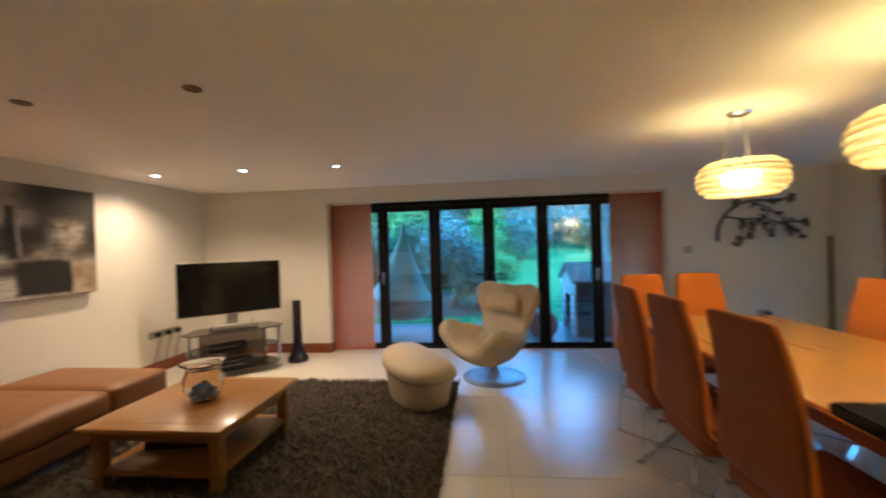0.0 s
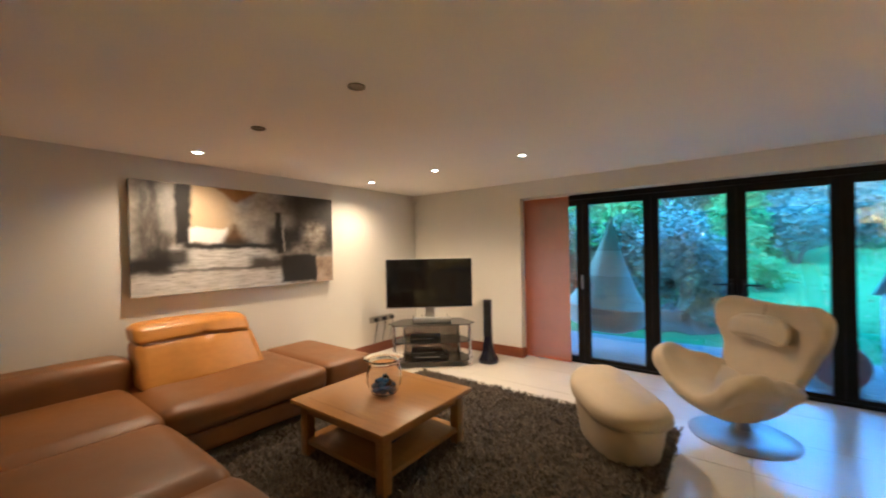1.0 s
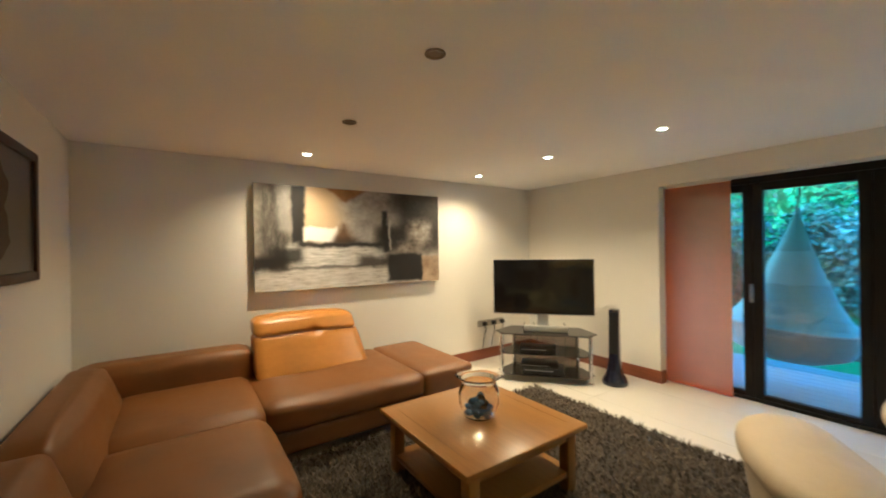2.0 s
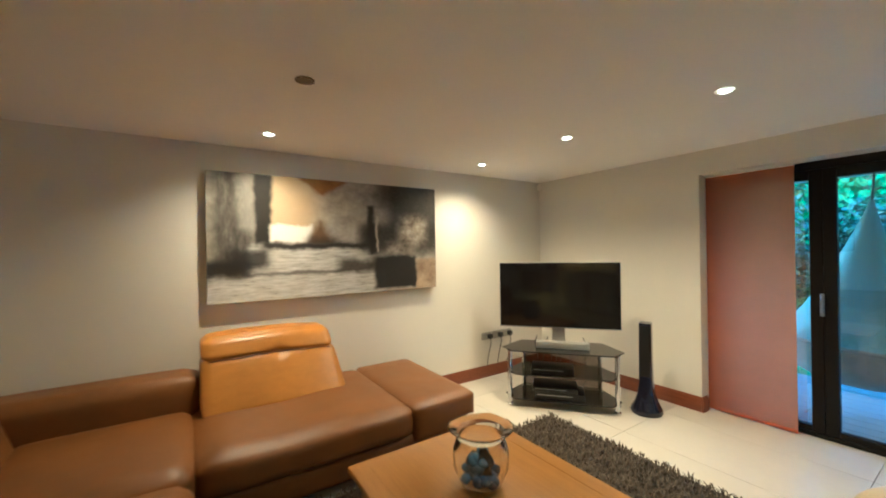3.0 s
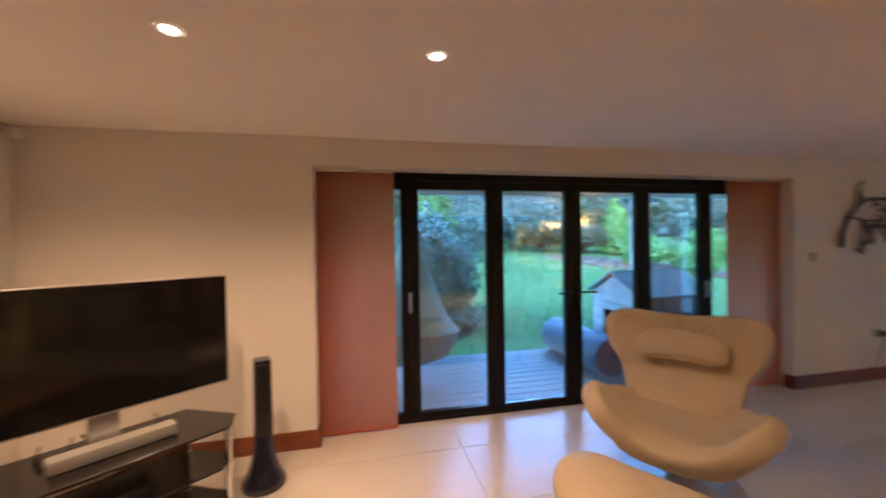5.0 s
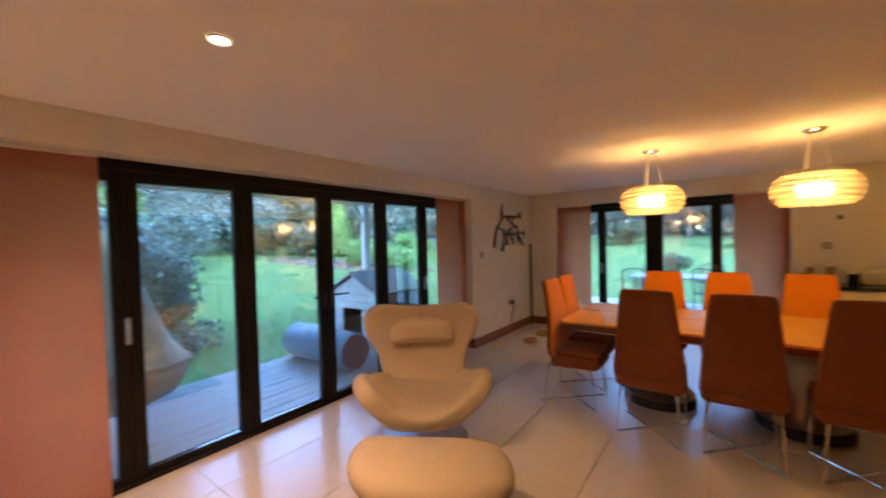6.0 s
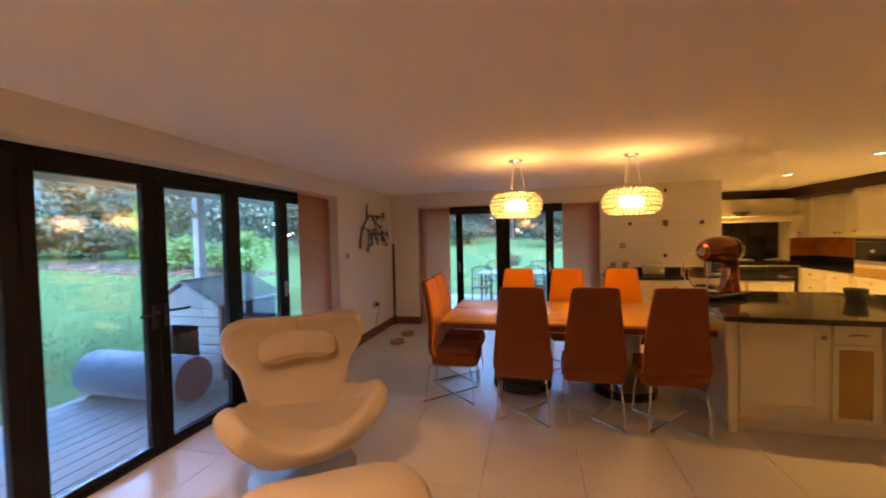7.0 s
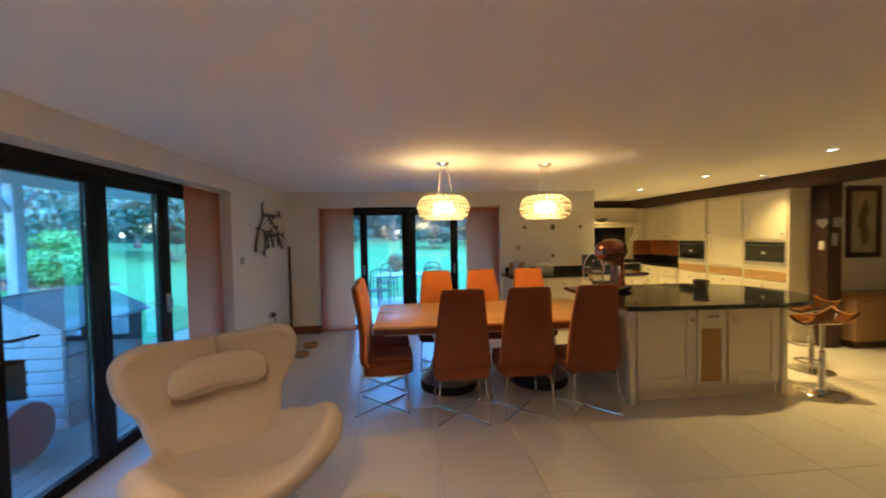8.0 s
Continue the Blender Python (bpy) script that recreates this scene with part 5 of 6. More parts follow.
for k in range(4):
    cabinet("base_cabinet", pose(7.82, -3.58 - 0.567 * k, 0, 0, 0, -90), 0.565, 0.53, 0.88, [(0.015, 0.55, 0.70, 0.86, "drawer", "c"), (0.015, 0.55, 0.12, 0.68, "door", "lt" if k % 2 else "rt")],
            "cream painted base cabinet along the white wall", group="kitchen side cabinets")
solo("worktop", boxes(((7.79, -5.87, 0.881), (XE - 0.002, -3.55, 0.92)), ((XE - 0.024, -5.07, 0.9205), (XE - 0.002, -3.62, 1.02)), bev=0.004), M_GRANITE, "polished black granite worktop with upstand along the white wall", "worktop")

# wall clock of loose markers
wc = thing("wall_clock", pose(XE, -4.47, 1.70, 0, 0, -90), "large wall clock of separate dark markers and thin pointers", "clock")
for x, z in ((0, 0.5), (0.5, 0), (0, -0.5), (-0.5, 0)):
    part("marker", boxes(((x - 0.022, -0.018, z - 0.026), (x + 0.022, -0.001, z + 0.026)), bev=0.004), M_BEAM, wc)
part("movement", boxes(((-0.036, -0.032, 0.004), (0.036, -0.001, 0.042)), ((-0.036, -0.032, -0.042), (0.036, -0.001, -0.004)), ((-0.02, -0.026, -0.005), (0.02, -0.001, 0.005)), bev=0.003), M_IRON, wc)
part("pointer", boxes(((-0.40, -0.04, -0.0018), (0.36, -0.037, 0.0018)), bev=0.0005), M_SATIN, wc)
part("pointer", boxes(((-0.006, -0.045, -0.08), (0.006, -0.042, 0.05)), bev=0.001), M_IRON, wc)

# things on the side worktop
for k, (y, h, a) in enumerate(((-3.69, 0.19, 10), (-3.77, 0.24, -6), (-3.86, 0.20, 14), (-3.95, 0.17, 4))):
    bm = boxes(((-0.05, -0.001, 0.0), (0.05, 0.001, h)))
    c = solo("greeting_card", bm, M_PAPER if k % 2 else M_BOWL, "upright greeting card on the black worktop", "card", "cards on the worktop", pose(8.22, y, 0.922, 12, 0, -90 + a))
rd = thing("table_radio", pose(8.14, -4.24, 0.921, 0, 0, -86), "cream retro table radio with a chrome dial", "radio")
part("case", boxes(((-0.14, -0.06, 0.006), (0.14, 0.06, 0.16)), bev=0.02, seg=3), M_CREAM, rd)
part("grille", boxes(((-0.12, -0.064, 0.03), (0.03, -0.059, 0.14)), bev=0.002), M_SILVER, rd)
bm = bmesh.new()
tube(bm, [(0.085, -0.055, 0.085), (0.085, -0.075, 0.085)], 0.035, 20)
part("dial", bm, M_CHROME, rd)
bm = bmesh.new()
tube(bm, [(-0.11, 0, 0.155), (-0.11, 0, 0.19), (0.11, 0, 0.19), (0.11, 0, 0.155)], 0.006, 8)
part("carry_handle", bm, M_CHROME, rd)
cm = thing("coffee_machine", pose(8.10, -5.05, 0.921, 0, 0, -90), "black coffee machine on the worktop", "coffee machine")
part("body", boxes(((-0.11, 0.0, 0.0), (0.11, 0.14, 0.30)), ((-0.11, -0.13, 0.21), (0.11, 0.001, 0.30)), bev=0.015, seg=2), M_BLACK, cm)
part("drip_tray", boxes(((-0.10, -0.13, 0.0), (0.10, -0.001, 0.025)), bev=0.004), M_STEEL, cm)
bm = bmesh.new()
tube(bm, [(0, -0.06, 0.21), (0, -0.06, 0.18)], 0.02, 12)
part("spout", bm, M_CHROME, cm)

# ---- island ----
isl = thing("kitchen_island", pose(5.20, -3.94, 0, 0, 0, -90), "cream painted kitchen island with panelled doors and a basket front", "kitchen island")
part("body", boxes(((0.03, 0.03, 0.11), (1.55, 1.10, 0.88)), bev=0.003), M_CREAM, isl)
part("plinth", boxes(((0.05, 0.08, 0.001), (1.53, 1.05, 0.109))), M_CREAM, isl)
for x, y in ((0, 0), (1.52, 0), (0, 1.07), (1.52, 1.07)):
    part("corner_post", boxes(((x, y, 0.001), (x + 0.06, y + 0.06, 0.88)), bev=0.006, seg=2), M_CREAM, isl)
for x0, x1, kx in ((0.08, 0.64, 0.60), (0.98, 1.50, 1.02)):
    r = 0.08
    f = shaker("door", isl, x0, x1, 0.15, 0.85, 0.008, 0.029, r)
    bm = bmesh.new()
    tube(bm, [(kx, 0.012, 0.76), (kx, -0.006, 0.76), (kx, -0.010, 0.76), (kx, -0.018, 0.76), (kx, -0.024, 0.76)], [0.006, 0.007, 0.015, 0.018, 0.009], 14)
    part("knob", bm, M_BRASS, f)
part("small_drawer", boxes(((0.67, 0.008, 0.71), (0.95, 0.029, 0.85)), bev=0.003), M_CREAM, isl)
bm = bmesh.new()
tube(bm, [(0.76, 0.006, 0.775), (0.765, -0.012, 0.785), (0.81, -0.018, 0.79), (0.855, -0.012, 0.785), (0.86, 0.006, 0.775)], 0.007, 8)
part("cup_handle", bm, M_BRASS, isl)
part("basket_front", boxes(((0.71, 0.014, 0.17), (0.91, 0.029, 0.67)), bev=0.004), M_WICKER, isl, "woven oak-coloured basket front")
part("basket_frame", boxes(((0.67, 0.010, 0.13), (0.708, 0.029, 0.705)), ((0.912, 0.010, 0.13), (0.95, 0.029, 0.705)), ((0.708, 0.010, 0.13), (0.912, 0.029, 0.168)), ((0.708, 0.010, 0.672), (0.912, 0.029, 0.705)), bev=0.002), M_CREAM, isl)
out = [(5.09, -3.86), (5.06, -4.4), (5.03, -5.0)]
out += [(5.73 - 0.72 * math.cos(radians(a)), -5.30 - 0.72 * math.sin(radians(a))) for a in range(0, 181, 12)]
out += [(6.46, -4.6), (6.46, -3.86)]
bm = bmesh.new()
n = len(out)
lo, hi = [bm.verts.new((x, y, 0.882)) for x, y in out], [bm.verts.new((x, y, 0.922)) for x, y in out]
bm.faces.new(lo)
bm.faces.new(hi[::-1])
for i in range(n):
    bm.faces.new((lo[i], lo[(i + 1) % n], hi[(i + 1) % n], hi[i]))
bmesh.ops.bevel(bm, geom=[e for e in bm.edges if abs(e.verts[0].co.z - e.verts[1].co.z) < 0.01], offset=0.006, segments=2, affect="EDGES")
solo("island_worktop", bm, M_GRANITE, "polished black granite worktop with a rounded breakfast bar end", "worktop")


def mixer():
    c = thing("stand_mixer", pose(6.02, -4.22, 0.923, 0, 0, -150) @ Matrix.Scale(1.3, 4), "shiny copper-red stand mixer with a clear glass bowl on the island", "stand mixer")
    bm = bmesh.new()
    soft(bm, (-0.11, -0.21, 0.0), (0.11, 0.15, 0.045), 0.02, 0, 8)
    part("base", bm, M_GLOSSBLACK, c, "dark glossy base")
    bm = bmesh.new()
    ring_mesh(bm, [[(w * math.cos(k), 0.10 + d * math.sin(k) + off, z) for k in (2 * math.pi * j / 20 for j in range(20))]
                   for w, d, z, off in ((0.075, 0.055, 0.04, 0), (0.06, 0.05, 0.10, 0.01), (0.055, 0.05, 0.20, 0.01), (0.065, 0.06, 0.27, -0.01))])
    part("column", bm, M_REDMETAL, c)
    bm = bmesh.new()
    ring_mesh(bm, [[(r * 1.12 * math.cos(k), y * 0.76, 0.345 + r * 1.15 * math.sin(k) + dz) for k in (2 * math.pi * j / 24 for j in range(24))]
                   for r, y, dz in ((0.02, 0.215, 0), (0.06, 0.20, 0), (0.08, 0.15, 0), (0.088, 0.05, 0.005), (0.085, -0.07, 0.005), (0.072, -0.16, 0.0), (0.05, -0.205, -0.005), (0.015, -0.215, -0.005))])
    part("motor_head", bm, M_REDMETAL, c)
    bm = bmesh.new()
    tube(bm, [(0, -0.150, 0.34), (0, -0.172, 0.34)], 0.030, 18)
    part("hub_cap", bm, M_CHROME, c)
    # black skin over the head's rear stands in for the dark room mirrored there
    bm = bmesh.new()
    ring_mesh(bm, [[(r * 1.13 * math.cos(k), y * 0.76, 0.345 + r * 1.16 * math.sin(k)) for k in (2 * math.pi * j / 24 for j in range(24))]
                   for r, y in ((0.022, 0.226), (0.064, 0.208), (0.083, 0.155), (0.088, 0.10), (0.084, 0.10))])
    part("rear_reflection", bm, M_GLOSSBLACK, c, "rear of the copper head, its dark reflection put into the colour")
    bm = bmesh.new()
    lathe(bm, [(0.05, 0.046), (0.075, 0.055), (0.115, 0.11), (0.128, 0.17), (0.130, 0.225), (0.126, 0.225), (0.124, 0.17), (0.111, 0.112), (0.07, 0.06), (0.001, 0.052)], 32, (0, -0.11, 0), cap=False)
    b = part("mixing_bowl", bm, M_CLEAR, c, "clear glass mixing bowl")
    bm = bmesh.new()
    tube(bm, [(-0.125, -0.11, 0.20), (-0.175, -0.12, 0.205), (-0.19, -0.12, 0.15), (-0.165, -0.12, 0.09), (-0.105, -0.11, 0.10)], 0.006, 8)
    part("bowl_handle", bm, M_CHROME, b)
    bm = bmesh.new()
    tube(bm, [(0, -0.10, 0.27), (0, -0.10, 0.17)], 0.012, 10)
    part("beater_shaft", bm, M_STEEL, c)
    return c


mixer()
tp = thing("kitchen_tap", pose(5.93, -4.08, 0.923, 0, 0, 75), "tall chrome swan-neck tap on the island", "tap")
bm = bmesh.new()
tube(bm, [(0, 0, 0), (0, 0, 0.30), (0.02, 0, 0.38), (0.07, 0, 0.43), (0.13, 0, 0.42), (0.18, 0, 0.36), (0.20, 0, 0.28), (0.20, 0, 0.20)], 0.008, 10)
part("spout", bm, M_CHROME, tp)
bm = bmesh.new()
lathe(bm, [(0.03, 0.0), (0.03, 0.012), (0.02, 0.03), (0.02, 0.06)], 20)
part("tap_base", bm, M_CHROME, tp)
mg = thing("dark_jar", pose(5.86, -5.18, 0.923), "squat grey patterned jar on the black island top", "jar")
bm = bmesh.new()
lathe(bm, [(0.055, 0.0), (0.065, 0.01), (0.08, 0.115), (0.075, 0.115), (0.06, 0.015), (0.001, 0.012)], 28, cap=False)
part("jar_body", bm, surface("grey_jar", (0.13, 0.11, 0.09), 0.5, var=0.5, scale=18, relief=0.2), mg)


def stool(x, y, a):
    s = thing("bar_stool", pose(x, y, 0, 0, 0, a), "chrome bar stool with a glossy amber scoop seat at the island", "bar stool", "stools at the island")
    bm = bmesh.new()
    lathe(bm, [(0.20, 0.001), (0.205, 0.006), (0.19, 0.014), (0.08, 0.022), (0.035, 0.035), (0.028, 0.06), (0.028, 0.40), (0.02, 0.405), (0.02, 0.66)], 36)
    part("pedestal", bm, M_CHROME, s)
    bm = bmesh.new()
    tube(bm, [(0.02, 0, 0.30), (0.10, -0.10, 0.30), (0.06, -0.20, 0.30), (-0.06, -0.20, 0.30), (-0.10, -0.10, 0.30), (-0.02, 0, 0.30)], 0.009, 8)
    part("foot_rest", bm, M_CHROME, s)
    shell("seat", lambda u, v: ((2 * u - 1) * (0.185 - 0.03 * (2 * v - 1) ** 2), 0.19 - 0.38 * v, 0.685 + 0.05 * (2 * u - 1) ** 2 + 0.16 * max(0, 0.35 - v) ** 1.5 * 3 - 0.06 * max(0, v - 0.75) ** 2 * 4), 12, 12, 0.022, M_AMBER, s)
    return s


stool(5.22, -5.90, 165)
stool(5.76, -6.42, 175)

# hall side
sd = thing("wooden_sideboard", pose(6.33, -7.75, 0, 0, 0, -90), "old brown wooden sideboard with panelled front in the hall", "sideboard")
part("carcass", boxes(((0, 0.01, 0.09), (1.1, 0.50, 0.66)), bev=0.006, seg=2), M_BOWL, sd)
part("top", boxes(((-0.02, -0.015, 0.661), (1.12, 0.505, 0.69)), bev=0.006, seg=2), M_OAK, sd)
part("plinth", boxes(((0.02, 0.04, 0.001), (1.08, 0.47, 0.089))), M_BEAM, sd)
for x in (0.05, 0.57):
    f = part("door", boxes(((x, -0.008, 0.13), (x + 0.06, 0.009, 0.62)), ((x + 0.42, -0.008, 0.13), (x + 0.48, 0.009, 0.62)), ((x + 0.06, -0.008, 0.13), (x + 0.42, 0.009, 0.19)), ((x + 0.06, -0.008, 0.56), (x + 0.42, 0.009, 0.62)), bev=0.003), M_BOWL, sd)
for z, x0, x1, hh in ((1.60, 0.06, 0.20, 0.13), (1.36, 0.04, 0.12, 0.16)):
    solo("hanging_plaque", boxes(((6.425, -7.45 - x1, z), (6.438, -7.45 - x0, z + hh)), bev=0.002), M_FELT, "small pale plaque hung on the dark post", "plaque", "plaques on the post")
bm = bmesh.new()
prof = [(0.0, -0.07), (0.07, 0.0), (0.06, 0.05), (0.025, 0.055), (0.0, 0.03), (-0.025, 0.055), (-0.06, 0.05), (-0.07, 0.0)]
ring_mesh(bm, [[(6.50 + x, y, 1.66 + z) for x, z in prof] for y in (-7.439, -7.424)])
solo("heart_ornament", bm, M_PLUG, "small grey heart-shaped ornament hung on the dark post", "ornament")
solo("dried_posy", boxes(((6.47, -7.439, 1.30), (6.54, -7.42, 1.42)), bev=0.01), M_PAPER, "small pale hanging ornament on the dark post", "ornament")


# ---- outdoors ----
def ground_z(x, y):
    """The garden lies a little below the floor and climbs away from the house to the north and east."""
    d = max(0.0, y - 2.6, (x - 12.0) * 0.48)
    return -0.14 + 0.18 * min(d, 7.5) + 0.05 * min(max(0.0, d - 7.5), 20.0)


def axis_steps():
    a = [-400, -200, -100, -60, -40, -25, -15, -8]
    return a + [x * 0.75 for x in range(-6, 40)] + [31, 34, 38, 45, 60, 90, 150, 250, 400]


gx = axis_steps()
vs = [(x, y, ground_z(x, y) + (0.02 * math.sin(x * 1.3) * math.cos(y * 1.1) if max(abs(x), abs(y)) < 60 else 0)) for x in gx for y in gx]
ny = len(gx)
fs = [(i * ny + j, (i + 1) * ny + j, (i + 1) * ny + j + 1, i * ny + j + 1) for i in range(ny - 1) for j in range(ny - 1)]
me = bpy.data.meshes.new("ground")
me.from_pydata(vs, [], fs)
me.shade_smooth()
structure("ground", me, M_LAWN, "green lawn that climbs gently away from the house")

deck = thing("deck", pose(0, 0, 0), "weathered grey timber deck outside the folding doors", "deck", kind="structure")
part("bearers", boxes(*[((x, 0.36, -0.135), (x + 0.06, 2.12, -0.062)) for x in (0.0, 2.0, 4.0, 6.0, 8.0)]), M_SIDE, deck)
structure("veranda_roof", boxes(((0.2, 0.351, 2.36), (8.7, 2.25, 2.42)), ((0.2, 2.02, 2.18), (8.7, 2.12, 2.36))), M_POST, "pale painted veranda roof over the deck")
for x in (6.27, 0.6):
    vp = thing("veranda_post", pose(x, 2.02, -0.06), "square pale painted veranda post on the deck", "post", "veranda posts")
    part("shaft", boxes(((-0.055, 0, 0.0), (0.055, 0.10, 2.24)), bev=0.008, seg=2), M_POST, vp)
    bm = bmesh.new()
    for s in (-1, 1):
        tube(bm, [(s * 0.05, 0.05, 1.95), (s * 0.16, 0.05, 2.10), (s * 0.30, 0.05, 2.20)], 0.03, 6)
    part("brace", bm, M_POST, vp)


def hanging_tent():
    c = thing("hanging_tent_chair", pose(2.60, 1.08, 0, 0, 4, 0), "sage canvas hanging cone chair with a tan base over the deck", "hanging chair")
    prof = [(0.015, 1.85), (0.035, 1.75), (0.070, 1.64), (0.135, 1.45), (0.21, 1.25), (0.29, 1.07), (0.36, 0.90), (0.44, 0.76), (0.52, 0.665), (0.56, 0.625)]
    bm = bmesh.new()
    seg = 36
    ring_mesh(bm, [[(r * (1 + 0.03 * math.cos(6 * k)) * math.cos(k), r * (1 + 0.03 * math.cos(6 * k)) * math.sin(k) * 0.85, z) for k in (2 * math.pi * j / seg for j in range(seg))] for r, z in prof], cap=False)
    part("canvas_cone", bm, M_CANVAS, c)
    bm = bmesh.new()
    lathe(bm, [(0.56, 0.623), (0.55, 0.50), (0.48, 0.37), (0.30, 0.28), (0.001, 0.255)], 36, cap=False, sy=0.85)
    part("base_cushion", bm, M_TANCANVAS, c)
    bm = bmesh.new()
    tube(bm, [(0.565 * math.cos(radians(a)), 0.48 * math.sin(radians(a)), 0.624) for a in range(0, 361, 10)], 0.016, 8)
    part("hoop", bm, M_TANCANVAS, c)
    bm = bmesh.new()
    tube(bm, [(0, 0, 1.79), (0, 0, 2.361)], 0.009, 8)
    part("rope", bm, M_BEAM, c)
    return c


hanging_tent()

rl = thing("foam_roll", pose(4.93, 0.80, 0.165), "big blue foam roll with dark red ends on the deck", "foam roll")
bm = bmesh.new()
prof = [(0.17, 0.02), (0.215, 0.0), (0.228, 0.03), (0.228, 1.27), (0.215, 1.30), (0.17, 1.28)]
ring_mesh(bm, [[(r * math.cos(k), y, 0.032 + r * math.sin(k)) for k in (2 * math.pi * j / 36 for j in range(36))] for r, y in prof[1:5]], cap=False)
part("cover", bm, M_ROLLBLUE, rl, "blue vinyl cover")
for y, s in ((0.0, -1), (1.30, 1)):
    bm = bmesh.new()
    ring_mesh(bm, [[(r * math.cos(k), y + s * d, 0.032 + r * math.sin(k)) for k in (2 * math.pi * j / 36 for j in range(36))] for r, d in ((0.214, 0.0), (0.18, 0.012), (0.06, 0.016), (0.01, 0.016))])
    part("end_cap", bm, M_ROLLRED, rl, "dark red end")


def kennel():
    c = thing("dog_kennel", pose(5.46, 0.98, -0.06), "small log kennel with whitewashed front and felt roof", "kennel")
    w, l, e, top = 0.95, 0.92, 0.90, 1.15
    for k in range(8):
        z0, z1 = 0.02 + k * 0.105, 0.02 + (k + 1) * 0.105 - 0.004
        spans = [(0, w)] if k >= 6 else [(0, 0.30), (0.70, w)]
        for a, b in spans:
            part("front_log", boxes(((-0.02, a, z0), (0.02, b, z1)), bev=0.014, seg=2), M_LOG, c)
    bm = bmesh.new()
    ring_mesh(bm, [[(x, y, z) for y, z in ((0.02, 0.858), (w - 0.02, 0.858), (w - 0.02, e - 0.02), (w / 2, top - 0.03), (0.02, e - 0.02))] for x in (-0.015, 0.015)])
    part("gable", bm, M_LOG, c)
    for y in (0.0, w - 0.03):
        for k in range(4):
            part("side_board", boxes(((0.021, y, 0.02 + 0.21 * k), (l, y + 0.03, 0.02 + 0.21 * (k + 1) - 0.004)), bev=0.004), M_SIDE, c)
    part("rear_wall", boxes(((l, 0.0, 0.02), (l + 0.03, w, e)), bev=0.004), M_SIDE, c)
    part("kennel_floor", boxes(((0.021, 0.031, 0.001), (l - 0.001, w - 0.031, 0.03))), M_SIDE, c)
    part("dark_bed", boxes(((0.05, 0.08, 0.031), (l - 0.05, w - 0.08, 0.10)), bev=0.03, seg=2), M_BLACK, c)
    for s in (-1, 1):
        bm = bmesh.new()
        y0, y1 = w / 2, w / 2 + s * (w / 2 + 0.05)
        za, zb = top, e - 0.02
        ring_mesh(bm, [[(x, y0, za), (x, y1, zb), (x, y1, zb + 0.025), (x, y0, za + 0.03)] for x in (-0.07, l + 0.10)])
        part("roof_slope", bm, M_FELT, c)
    bm = bmesh.new()
    tube(bm, [(-0.075, w / 2, top + 0.02), (l + 0.11, w / 2, top + 0.02)], 0.018, 8)
    part("ridge_roll", bm, M_FELT, c)
    return c


kennel()

# ---- planting ----
def leaf_mesh(name, spots, size, seed, droop=0.2, fold=0.25):
    """Folded leaves, one at each spot (place, outward normal)."""
    rnd = random.Random(seed)
    vs, fs = [], []
    for p, nrm in spots:
        l, w = size * rnd.uniform(0.7, 1.3), size * rnd.uniform(0.28, 0.45)
        n = (nrm + Vector((rnd.uniform(-1, 1), rnd.uniform(-1, 1), rnd.uniform(-0.6, 0.9))) * 0.75).normalized()
        d = n.cross(Vector((rnd.uniform(-1, 1), rnd.uniform(-1, 1), rnd.uniform(-1, 1)))).normalized()
        d = (d + n * 0.35 - Vector((0, 0, droop))).normalized()
        s = d.cross(n).normalized()
        b = len(vs)
        vs += [tuple(p), tuple(p + d * l * 0.5 + s * w + n * w * fold), tuple(p + d * l), tuple(p + d * l * 0.5 - s * w + n * w * fold)]
        fs += [(b, b + 1, b + 2), (b, b + 2, b + 3)]
    me = bpy.data.meshes.new(name)
    me.from_pydata(vs, [], fs)
    return me


def crown_spots(rnd, c, rad, n, lumps, depth=0.55):
    """Places through the outer part of an uneven, lumpy crown."""
    c, out = Vector(c), []
    centres = []
    for k in range(lumps):
        d = Vector((rnd.gauss(0, 1), rnd.gauss(0, 1), rnd.gauss(0.2, 0.8))).normalized()
        centres.append((Vector((d.x * rad[0], d.y * rad[1], d.z * rad[2])) * rnd.uniform(0.45, 0.75), rnd.uniform(0.32, 0.52)))
    for k in range(n):
        o, s = centres[rnd.randrange(lumps)]
        d = Vector((rnd.gauss(0, 1), rnd.gauss(0, 1), rnd.gauss(0.15, 1))).normalized()
        r = s * (1 - depth * rnd.random() ** 2)
        p = o + Vector((d.x * rad[0], d.y * rad[1], d.z * rad[2])) * r
        out.append((c + p, d))
    return out


def shrub(name, x, y, rad, h, n, size, material, label, seed, lumps=14, group="garden shrubs", base=None):
    z = ground_z(x, y) if base is None else base
    s = thing(name, pose(x, y, z), label, "shrub", group)
    rnd = random.Random(seed)
    for k in range(4):
        a = rnd.uniform(0, 6.28)
        bm = bmesh.new()
        tube(bm, [(0.05 * math.cos(a), 0.05 * math.sin(a), -0.05), (rad * 0.3 * math.cos(a), rad * 0.3 * math.sin(a), h * 0.35), (rad * 0.5 * math.cos(a + 0.4), rad * 0.5 * math.sin(a + 0.4), h * 0.6)], [0.03, 0.022, 0.012], 6)
        part("stem", bm, M_BARK, s)
    core = crown_spots(rnd, (0, 0, h * 0.5), (rad, rad, h * 0.5), n, lumps)
    part("crown", leaf_mesh("crown", [(Vector((p.x, p.y, max(p.z, 0.03))), d) for p, d in core], size, seed), material, s)
    return s


